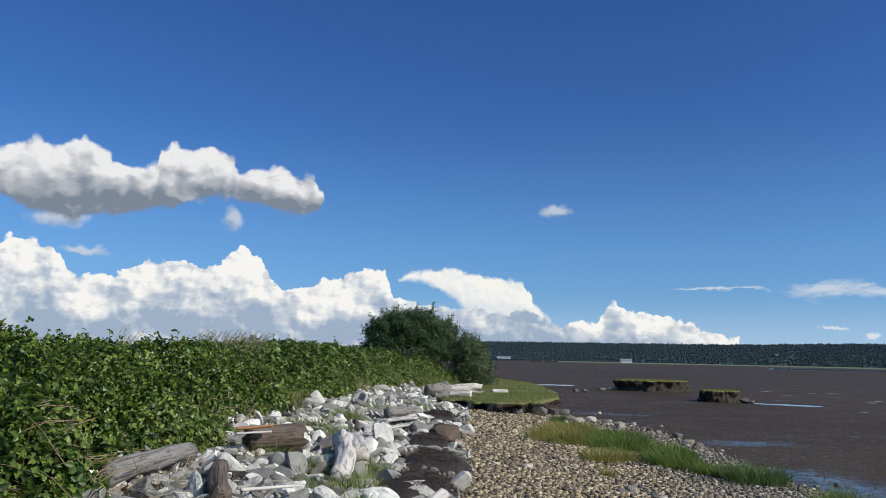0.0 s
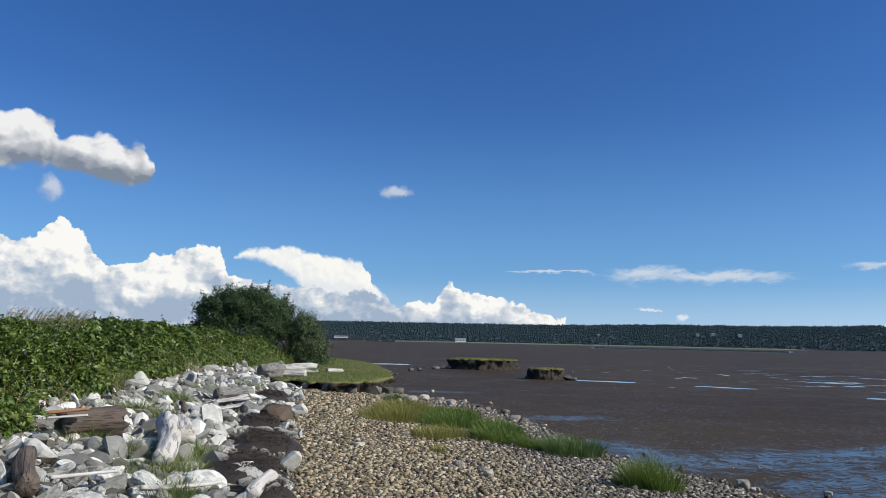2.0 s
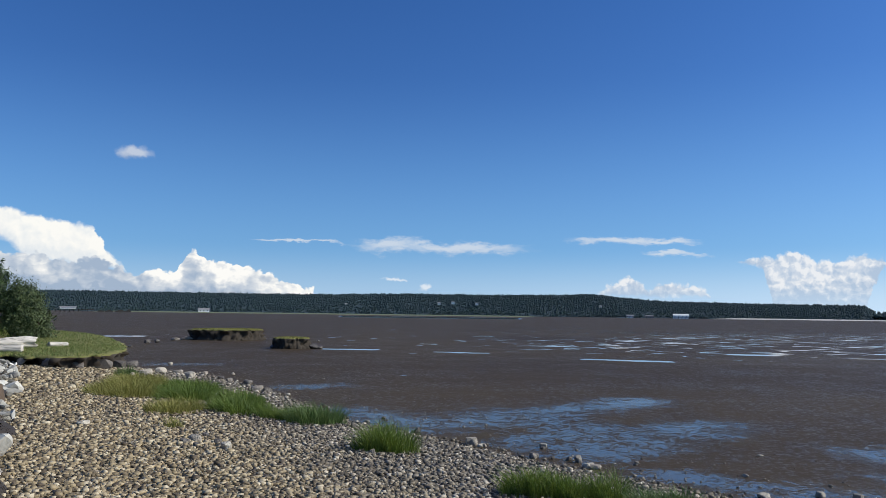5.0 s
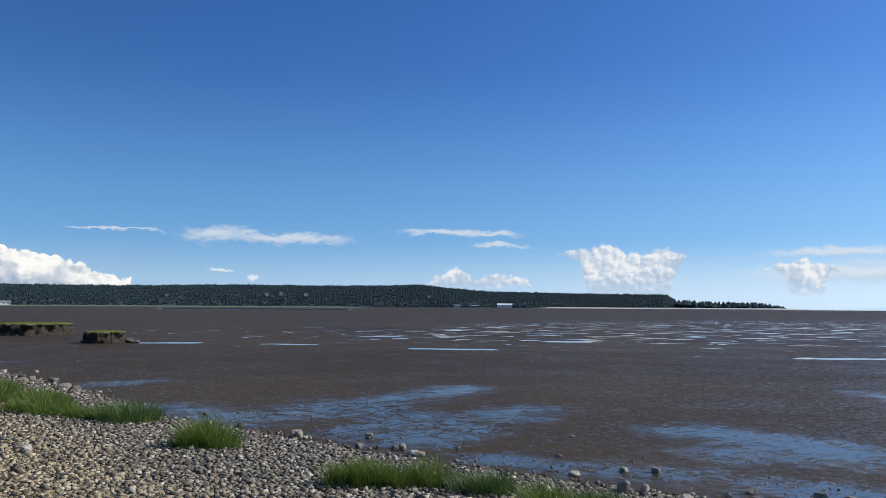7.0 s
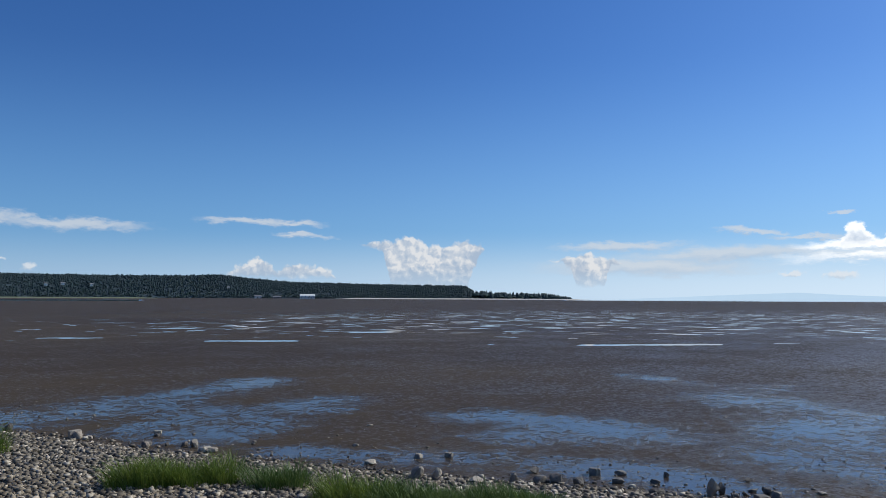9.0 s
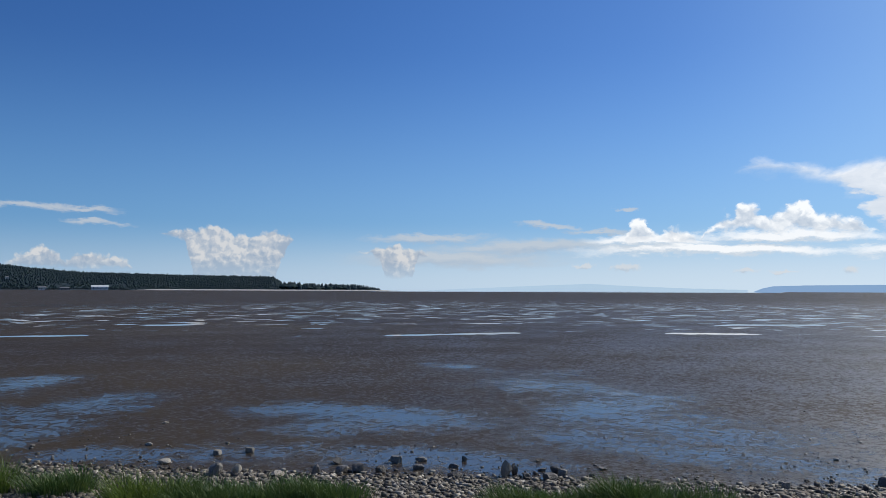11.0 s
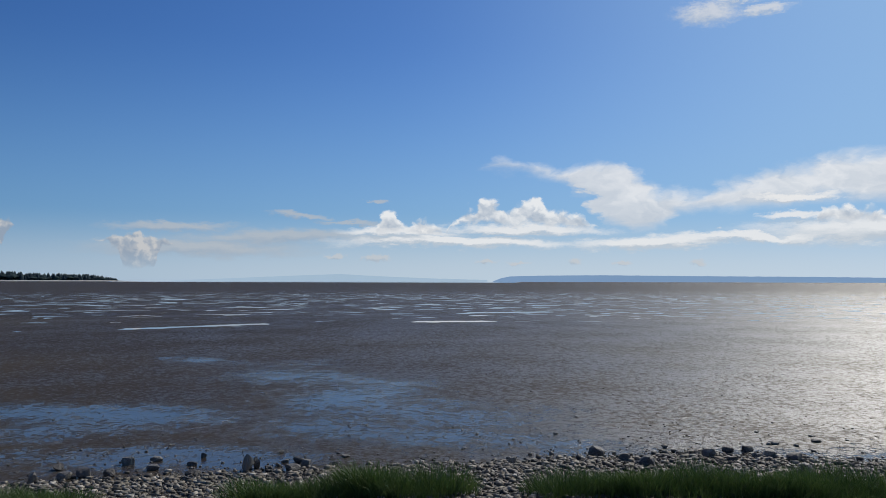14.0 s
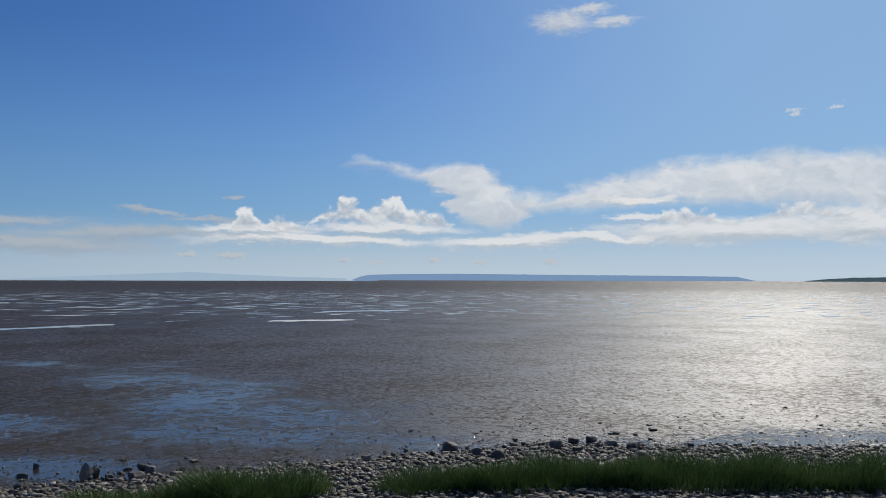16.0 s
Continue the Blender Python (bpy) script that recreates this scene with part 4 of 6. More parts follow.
# ---- stones ----
def rock_mesh(seed, points=16, flat=0.7, bevel=0.05, cuts=1):
    """An angular block about 1 across, from the hull of random points, with worn edges."""
    rng = random.Random(seed)
    bm = bmesh.new()
    for _ in range(points):
        v = Vector((rng.gauss(0, 1), rng.gauss(0, 1), rng.gauss(0, 1))).normalized()
        v = Vector((max(-0.72, min(0.72, v.x)), max(-0.72, min(0.72, v.y)), max(-0.66, min(0.66, v.z)))) * rng.uniform(0.62, 0.75)
        bm.verts.new((v.x, v.y, v.z * flat))
    hull = bmesh.ops.convex_hull(bm, input=bm.verts[:])
    bmesh.ops.delete(bm, geom=[g for g in hull["geom_interior"] if isinstance(g, bmesh.types.BMVert)], context="VERTS")
    bmesh.ops.dissolve_limit(bm, angle_limit=radians(16), verts=bm.verts[:], edges=bm.edges[:])
    bmesh.ops.triangulate(bm, faces=bm.faces[:])
    bmesh.ops.subdivide_edges(bm, edges=bm.edges[:], cuts=cuts, use_grid_fill=True)
    for _ in range(cuts):
        bmesh.ops.smooth_vert(bm, verts=bm.verts[:], factor=0.35, use_axis_x=True, use_axis_y=True, use_axis_z=True)
    for v in bm.verts:
        q = v.co * 2.6 + Vector((seed * 3.1, 0, seed))
        v.co *= 1 + bevel * 1.6 * noise.noise(q) + bevel * noise.noise(q * 2.7) + rng.uniform(-0.3, 0.3) * bevel
    bmesh.ops.triangulate(bm, faces=bm.faces[:])
    me = from_bm("rock", bm, False)
    return me


ROCKS = [rock_mesh(s, 13 + s % 5, 0.62 + 0.07 * (s % 5), 0.06) for s in range(16)]
ROUND_ROCKS = [rock_mesh(50 + s, 26, 0.7, 0.09) for s in range(8)]
rock_rng = random.Random(8)
RIPRAP_MESHES = [rock_mesh(s, 12 + s % 6, 0.55 + 0.08 * (s % 5), 0.085, 3) for s in range(20)]
STONE_MESHES = {mat.name: [m.copy() for m in ROCKS[:6] + ROUND_ROCKS] for mat in (DARK_STONE, PALE_STONE, BROWN_STONE)}


def shore_stone(x, y, wide, tall, mat, label=""):
    wide, tall = wide * 0.84, tall * 0.9
    me = rock_rng.choice(STONE_MESHES[mat.name])
    if tall > 1.15 * wide:
        me = STONE_MESHES[mat.name][1]
    stone = part("shore_stone", me, mat)
    k = 1.0 / max(0.6, me.vertices and max(v.co.x for v in me.vertices) - min(v.co.x for v in me.vertices))
    kz = 1.0 / max(0.4, max(v.co.z for v in me.vertices) - min(v.co.z for v in me.vertices))
    stone.matrix_world = Matrix.LocRotScale((x, y, float(height(x, y)) + tall * 0.36), Euler((0, 0, rock_rng.uniform(0, 6.3))), (wide * k, wide * k * rock_rng.uniform(0.75, 1.0), tall * kz * 1.1))
    tagged(stone, label or ("dark wet stone lying at the mud's edge" if mat is DARK_STONE else "pale stone lying at the mud's edge"), "stone", "stones along the shore")


shore_stone(7.61, 13.09, 0.19, 0.14, PALE_STONE)
shore_stone(7.63, 12.86, 0.15, 0.07, PALE_STONE)
shore_stone(7.81, 13.59, 0.11, 0.08, DARK_STONE)
shore_stone(7.78, 13.02, 0.09, 0.04, PALE_STONE)
shore_stone(8.69, 12.38, 0.17, 0.10, PALE_STONE)
shore_stone(7.89, 11.48, 0.20, 0.12, DARK_STONE)
shore_stone(8.13, 11.28, 0.12, 0.07, DARK_STONE)
shore_stone(8.33, 10.86, 0.14, 0.15, DARK_STONE)
shore_stone(8.26, 10.29, 0.25, 0.09, PALE_STONE)
shore_stone(8.20, 10.44, 0.13, 0.07, DARK_STONE)
shore_stone(8.30, 11.06, 0.16, 0.09, DARK_STONE)
shore_stone(9.20, 10.42, 0.10, 0.06, DARK_STONE)
shore_stone(11.81, 10.18, 0.13, 0.04, PALE_STONE)
shore_stone(10.06, 8.93, 0.15, 0.05, PALE_STONE)
shore_stone(9.09, 7.75, 0.19, 0.08, PALE_STONE)
shore_stone(9.89, 7.49, 0.18, 0.09, PALE_STONE)
shore_stone(10.21, 7.16, 0.16, 0.10, PALE_STONE)
shore_stone(8.64, 6.53, 0.24, 0.20, DARK_STONE)
shore_stone(8.87, 6.38, 0.15, 0.18, PALE_STONE)
shore_stone(8.94, 5.82, 0.26, 0.08, PALE_STONE)
shore_stone(9.07, 5.71, 0.07, 0.06, DARK_STONE)
shore_stone(9.40, 5.51, 0.16, 0.14, DARK_STONE)
shore_stone(10.03, 5.58, 0.16, 0.11, DARK_STONE)
shore_stone(9.57, 5.23, 0.22, 0.11, DARK_STONE)
shore_stone(9.69, 5.05, 0.21, 0.15, DARK_STONE)
shore_stone(9.73, 4.73, 0.15, 0.13, DARK_STONE)
shore_stone(10.44, 4.85, 0.21, 0.13, DARK_STONE)
shore_stone(10.68, 4.57, 0.18, 0.07, DARK_STONE)
shore_stone(10.15, 4.38, 0.18, 0.09, DARK_STONE)
shore_stone(10.47, 3.99, 0.16, 0.06, DARK_STONE)
shore_stone(9.87, 3.73, 0.22, 0.09, DARK_STONE)
shore_stone(10.94, 4.02, 0.09, 0.09, DARK_STONE)
shore_stone(10.26, 3.17, 0.16, 0.26, PALE_STONE)
shore_stone(10.36, 3.09, 0.11, 0.18, DARK_STONE)
shore_stone(10.29, 2.91, 0.14, 0.07, DARK_STONE)
shore_stone(11.33, 3.07, 0.10, 0.06, DARK_STONE)
shore_stone(10.76, 2.84, 0.13, 0.05, DARK_STONE)
shore_stone(10.27, 2.59, 0.23, 0.11, DARK_STONE)
shore_stone(10.57, 2.50, 0.19, 0.11, DARK_STONE)
shore_stone(10.72, 2.64, 0.20, 0.10, DARK_STONE)
shore_stone(10.59, 2.12, 0.09, 0.07, DARK_STONE)
shore_stone(11.15, 2.11, 0.15, 0.05, DARK_STONE)
shore_stone(9.96, 1.01, 0.10, 0.05, DARK_STONE)
shore_stone(10.89, -0.17, 0.13, 0.12, DARK_STONE)
shore_stone(11.56, -0.71, 0.08, 0.06, DARK_STONE)
shore_stone(11.19, -1.06, 0.11, 0.10, DARK_STONE)
shore_stone(11.57, -1.34, 0.28, 0.15, DARK_STONE)
shore_stone(11.16, -1.66, 0.17, 0.12, DARK_STONE)
shore_stone(10.74, -1.88, 0.25, 0.16, DARK_STONE)
shore_stone(11.56, -2.83, 0.22, 0.14, DARK_STONE)
shore_stone(12.00, -3.22, 0.20, 0.10, DARK_STONE)
shore_stone(12.08, -3.50, 0.22, 0.11, DARK_STONE)
shore_stone(11.55, -3.48, 0.19, 0.09, DARK_STONE)
shore_stone(11.71, -3.69, 0.21, 0.14, PALE_STONE)
shore_stone(11.36, -3.91, 0.25, 0.14, DARK_STONE)
shore_stone(10.38, -3.72, 0.25, 0.17, DARK_STONE)
shore_stone(12.91, -4.75, 0.17, 0.05, DARK_STONE)
shore_stone(12.66, -4.04, 0.19, 0.06, DARK_STONE)
shore_stone(12.19, -2.36, 0.12, 0.06, DARK_STONE)
shore_stone(11.19, -2.18, 0.10, 0.05, DARK_STONE)
shore_stone(11.26, -3.08, 0.15, 0.07, DARK_STONE)
shore_stone(3.21, 27.18, 0.31, 0.19, PALE_STONE)
shore_stone(3.79, 28.47, 0.45, 0.27, PALE_STONE)
shore_stone(4.56, 30.40, 0.44, 0.26, PALE_STONE)
shore_stone(5.16, 30.49, 0.39, 0.20, PALE_STONE)
shore_stone(5.20, 28.41, 0.51, 0.26, PALE_STONE)
shore_stone(6.27, 31.37, 0.36, 0.18, PALE_STONE)
shore_stone(6.31, 28.66, 0.29, 0.15, DARK_STONE)
shore_stone(6.34, 27.52, 0.28, 0.17, DARK_STONE)
shore_stone(6.71, 26.40, 0.39, 0.23, DARK_STONE)
shore_stone(6.32, 23.81, 0.44, 0.22, PALE_STONE)
shore_stone(6.61, 23.67, 0.31, 0.19, DARK_STONE)
shore_stone(7.32, 31.27, 0.18, 0.11, PALE_STONE)
shore_stone(6.08, 38.23, 0.27, 0.14, PALE_STONE)
shore_stone(6.10, 19.01, 0.28, 0.11, PALE_STONE)
shore_stone(7.10, 20.03, 0.18, 0.09, DARK_STONE)
shore_stone(22.51, 66.16, 0.30, 0.18, DARK_STONE)
shore_stone(2.58, 13.08, 0.23, 0.14, PALE_STONE)
shore_stone(2.85, 13.64, 0.16, 0.08, DARK_STONE)
shore_stone(2.90, 12.30, 0.20, 0.14, PALE_STONE)
shore_stone(2.89, 12.87, 0.17, 0.10, DARK_STONE)
shore_stone(2.39, 12.89, 0.19, 0.09, DARK_STONE)
shore_stone(2.52, 12.63, 0.17, 0.07, DARK_STONE)
shore_stone(6.94, 16.66, 0.13, 0.08, DARK_STONE)
shore_stone(7.55, 17.13, 0.13, 0.07, DARK_STONE)
shore_stone(7.31, 14.88, 0.19, 0.15, DARK_STONE)
shore_stone(7.63, 13.20, 0.26, 0.16, PALE_STONE)
shore_stone(7.72, 12.87, 0.15, 0.07, PALE_STONE)
shore_stone(8.58, 12.24, 0.13, 0.06, DARK_STONE)
shore_stone(8.18, 10.39, 0.23, 0.11, PALE_STONE)
shore_stone(7.86, 11.44, 0.16, 0.11, PALE_STONE)
shore_stone(5.05, 11.80, 0.13, 0.10, DARK_STONE)

shore_stone(1.08, 15.0, 0.27, 0.10, PALE_STONE, "pale flat stone lying on the gravel")
shore_stone(-0.49, 17.8, 0.78, 0.52, BROWN_STONE, "large dark brown boulder beside the seaweed")


def scatter_riprap():
    """Quarried blocks along the foot of the bank: the near ones single, the far ones as one heap."""
    rng = random.Random(21)
    placed, far_v, far_f = [], [], []
    tries = 0
    while len(placed) < 2300 and tries < 170000:
        tries += 1
        y = 6.5 + 33.5 * rng.random() ** 1.15
        left = np.interp(y, (6, 12, 17, 21, 25, 29, 34, 38), (-4.3, -4.3, -4.8, -4.3, -3.6, -3.0, -2.4, -1.4))
        x = rng.uniform(left, -0.25 + 0.25 * math.sin(y * 1.3) - (0.25 if y > 30 else 0))
        size = rng.choice((0.15, 0.18, 0.22, 0.26, 0.30, 0.36, 0.45)) * rng.uniform(0.8, 1.15) * (1.05 - 0.006 * y)
        if any((x - a) ** 2 + (y - b) ** 2 < (0.36 * (size + s)) ** 2 for a, b, s in placed):
            continue
        if any(wrack_cover(x, y, (q[0], q[1], q[2] + 0.12, q[3] + 0.12)) for q in MATS) and rng.random() < 0.96:
            continue
        placed.append((x, y, size))
    placed.sort(key=lambda q: q[1])
    for i, (x, y, size) in enumerate(placed):
        me = rng.choice(RIPRAP_MESHES if i < 300 else ROCKS)
        m = Matrix.LocRotScale((x, y, float(height(x, y)) + size * rng.uniform(0.12, 0.26)), Euler((rng.gauss(0, 0.5), rng.gauss(0, 0.5), rng.uniform(0, 6.3))),
                               (size * rng.uniform(0.95, 1.6), size * rng.uniform(0.65, 1.05), size * rng.uniform(0.4, 0.9)))
        if i < 300:
            rock = part("boulder", me, RIPRAP)
            rock.matrix_world = m
            tagged(rock, "pale grey angular quarried boulder on the bank", "rock", "riprap boulders")
        else:
            start = len(far_v)
            far_v += [tuple(m @ v.co) for v in me.vertices]
            far_f += [tuple(start + j for j in p.vertices) for p in me.polygons]
    tagged(part("boulder_heap", mesh("boulder_heap", far_v, far_f, False), RUBBLE), "heap of pale quarried boulders farther along the bank", "rocks", kind="stuff")
    v, f = [], []
    for _ in range(2000):
        y = 6.5 + 30 * rng.random() ** 1.3
        x = rng.uniform(-4.4, -0.1)
        size = rng.uniform(0.06, 0.2)
        me = rng.choice(ROCKS)
        m = Matrix.LocRotScale((x, y, float(height(x, y)) + size * 0.2), Euler((rng.gauss(0, 0.5), rng.gauss(0, 0.5), rng.uniform(0, 6.3))), (size * 1.2, size, size))
        start = len(v)
        v += [tuple(m @ q.co) for q in me.vertices]
        f += [tuple(start + j for j in p.vertices) for p in me.polygons]
    tagged(part("rubble", mesh("rubble", v, f, False), CREVICE_RUBBLE), "small rubble darkened for the shade between the boulders", "rubble", kind="stuff")


# Mats of dried seaweed: x, y, half length across and along the shore.
MATS = ((-0.62, 11.4, 0.66, 1.2), (-0.55, 14.0, 0.66, 1.4), (-0.8, 16.9, 0.55, 1.2), (-0.55, 19.6, 0.45, 1.4), (-0.85, 24.2, 0.60, 2.0), (-0.32, 9.5, 0.40, 0.6))


def wrack_cover(x, y, q):
    return ((x - q[0]) / q[2]) ** 2 + ((y - q[1]) / q[3]) ** 2 < 1


def build_wrack():
    for k, (cx, cy, rx, ry) in enumerate(MATS):
        rng = np.random.default_rng(40 + k)
        mat = thing("seaweed_mat", "mat of dark dried seaweed among the boulders", "seaweed", "seaweed mats")
        verts, faces = [(cx, cy, float(height(cx, cy)) + 0.13)], []
        rings, cols = 7, 36
        for r in range(1, rings + 1):
            for c in range(cols):
                a = 2 * math.pi * c / cols
                f = r / rings
                rim = 1 + 0.22 * bumpy(math.cos(a) * 1.5, math.sin(a) * 1.5, 1.0, k * 3.7)
                x, y = cx + rx * f * rim * math.cos(a), cy + ry * f * rim * math.sin(a)
                verts.append((x, y, float(height(x, y)) + 0.2 * (1 - f ** 3) + 0.09 * bumpy(x, y, 5.0, k) * (1 - f) - 0.03 * f ** 4))
        for c in range(cols):
            faces.append((0, 1 + c, 1 + (c + 1) % cols))
        for r in range(rings - 1):
            for c in range(cols):
                a, b = 1 + r * cols + c, 1 + r * cols + (c + 1) % cols
                faces.append((a, a + cols, b + cols, b))
        part("mat_body", mesh("mat_body", verts, faces), WRACK, mat)
        n = int(5200 * rx * ry)
        xy, inner, _ = capsule(rng, n, (cx, cy - ry * 0.4), (cx, cy + ry * 0.4), rx * 0.78)
        z = height(xy[:, 0], xy[:, 1]) + 0.19 * np.clip(inner * 3, 0, 1)
        v, fc = blades(rng, np.column_stack([xy, z]), rng.uniform(0.015, 0.045, n), rng.uniform(0.006, 0.014, n), np.full(n, 1.8))
        tagged(part("strand", mesh("strand", v, fc), STRAND, mat), kind="stuff")


build_wrack()
scatter_riprap()


# ---- driftwood ----
def log_mesh(seed, length, r0, r1, bend=0.05, lumps=0.08, sides=48, rings=22, broken=0.12):
    """A weathered log along x with grooves, lumps and ragged ends."""
    rng = random.Random(seed)
    verts, faces = [], []
    phase = [rng.uniform(0, 6.28) for _ in range(4)]
    for i in range(rings + 1):
        f = i / rings
        r = r0 + (r1 - r0) * f
        cy, cz = bend * length * math.sin(math.pi * f + phase[0]) * 0.5, bend * length * math.cos(2 * f + phase[1]) * 0.25
        for s in range(sides):
            a = 2 * math.pi * s / sides
            check = noise.noise(Vector((f * length * 0.35, math.cos(a) * 7 + seed, math.sin(a) * 7)))
            groove = -0.22 * max(0.0, check - 0.12) + 0.05 * math.sin(5 * a + phase[2] + 2 * f) + 0.05 * noise.noise(Vector((f * length * 0.8, math.cos(a) * 4 + seed, math.sin(a) * 4)))
            k = r * (1 + groove + lumps * 2 * noise.noise(Vector((f * length * 2.2, math.cos(a) * 1.2 + seed, math.sin(a) * 1.2))))
            end = broken * r * 2 * noise.noise(Vector((math.cos(a) * 1.8, math.sin(a) * 1.8, seed + f * 9))) if i in (0, rings) else 0
            verts.append((length * (f - 0.5) + end, cy + k * math.cos(a), cz + k * math.sin(a)))
    for i in range(rings):
        for s in range(sides):
            a, b = i * sides + s, i * sides + (s + 1) % sides
            faces.append((a, b, b + sides, a + sides))
    for ring, order in ((0, -1), (rings, 1)):
        c = len(verts)
        q = np.mean(verts[ring * sides:(ring + 1) * sides], axis=0)
        verts.append((q[0] - order * 0.12 * r0, q[1], q[2]))
        for s in range(sides):
            a, b = ring * sides + s, ring * sides + (s + 1) % sides
            faces.append((a, b, c) if order > 0 else (b, a, c))
    return mesh("log", verts, faces)


def driftwood(p0, p1, r0, r1, mat, label, seed, lift=(0.0, 0.0), name="driftwood_log", slab=1.0, **shape):
    """A log from p0 to p1 (x, y on the ground); lift raises its ends."""
    a = Vector((*p0, float(height(*p0)) + r0 * 0.75 + lift[0]))
    b = Vector((*p1, float(height(*p1)) + r1 * 0.75 + lift[1]))
    d = b - a
    ob = part(name, log_mesh(seed, d.length, r0, r1, **shape), mat)
    ob.matrix_world = Matrix.Translation((a + b) / 2) @ d.to_track_quat("X", "Z").to_matrix().to_4x4() @ Matrix.Diagonal((1, 1 / slab, slab, 1))
    return tagged(ob, label, "driftwood", "driftwood")


driftwood((-3.71, 8.45), (-3.63, 10.5), 0.125, 0.115, GREY_WOOD, "grey weathered cracked log at the brambles' foot", 1, (0.11, 0.13), lumps=0.1)
driftwood((-2.5, 8.3), (-3.05, 10.1), 0.105, 0.11, BROWN_WOOD, "dark brown knotty log lying among boulders", 2, (0.07, 0.08), lumps=0.09)
driftwood((-3.35, 12.3), (-2.62, 12.75), 0.2, 0.21, BROWN_WOOD, "thick brown log with a broken end among boulders", 3, (0.11, 0.18), lumps=0.09, broken=0.4)
driftwood((-3.42, 12.0), (-2.92, 12.1), 0.045, 0.04, ORANGE_WOOD, "split orange cedar slab on a brown log", 4, (0.39, 0.49), lumps=0.05, bend=0.0, sides=12, slab=0.55, broken=0.9)
driftwood((-3.4, 11.9), (-2.9, 12.0), 0.03, 0.035, WHITE_WOOD, "pale split slab beside an orange one", 19, (0.34, 0.42), lumps=0.05, bend=0.0, sides=12, slab=0.55, broken=0.9)
driftwood((-1.69, 10.5), (-2.05, 13.7), 0.13, 0.17, WHITE_WOOD, "bleached white log lying over the boulders", 5, (0.10, 0.11), lumps=0.09, broken=0.3)
driftwood((-1.68, 12.4), (-1.86, 13.9), 0.15, 0.13, WHITE_WOOD, "bleached white stub of a root", 6, (0.11, 0.17), lumps=0.12, name="driftwood_root")
driftwood((-1.99, 20.7), (-1.5, 23.0), 0.13, 0.14, GREY_WOOD, "smooth grey log resting on the boulders", 7, (0.14, 0.13), lumps=0.06)
driftwood((-1.85, 18.7), (-1.45, 20.8), 0.06, 0.07, WHITE_WOOD, "splintered white plank on the boulders", 8, (0.16, 0.15), lumps=0.06, name="driftwood_plank", slab=0.6, broken=0.8)
driftwood((-1.73, 18.0), (-1.3, 20.0), 0.06, 0.05, WHITE_WOOD, "splintered white plank on the boulders", 9, (0.12, 0.16), lumps=0.06, name="driftwood_plank", slab=0.6, broken=0.8)
driftwood((-1.8, 19.7), (-1.42, 21.6), 0.07, 0.06, WHITE_WOOD, "splintered white plank on the boulders", 10, (0.17, 0.17), lumps=0.06, name="driftwood_plank", slab=0.6, broken=0.8)
driftwood((-1.5, 31.6), (-1.0, 33.4), 0.27, 0.32, GREY_WOOD, "thick grey weathered log below the grassy bank", 11, (0.16, 0.18), lumps=0.09, broken=0.3)
driftwood((-1.0, 36.0), (0.5, 36.4), 0.16, 0.26, WHITE_WOOD, "pale log with a ragged root end on turf", 12, (0.34, 0.37), lumps=0.16, broken=0.5)
driftwood((-0.95, 33.2), (0.1, 33.0), 0.15, 0.15, WHITE_WOOD, "pale round log on the edge of the turf", 13, (0.21, 0.31), lumps=0.05)
driftwood((1.05, 37.0), (1.75, 37.4), 0.1, 0.1, WHITE_WOOD, "short pale piece of driftwood on turf", 14, (0.48, 0.52))
driftwood((-0.47, 9.0), (-0.29, 10.0), 0.09, 0.09, WHITE_WOOD, "short bleached log beside the seaweed", 15, (0.07, 0.13), lumps=0.06, broken=0.3)
driftwood((-1.54, 8.8), (-0.84, 9.3), 0.028, 0.02, WHITE_WOOD, "thin bleached branch lying on boulders", 16, (0.16, 0.18), sides=8, bend=0.12, name="driftwood_branch")
driftwood((-2.34, 8.45), (-1.81, 8.95), 0.02, 0.016, WHITE_WOOD, "thin bleached branch lying on boulders", 17, (0.22, 0.25), sides=8, bend=0.12, name="driftwood_branch")
driftwood((-2.45, 17.0), (-2.05, 15.6), 0.05, 0.06, BROWN_WOOD, "thin dark branch leaning over boulders", 18, (0.26, 0.22), sides=8, bend=0.1, name="driftwood_branch")

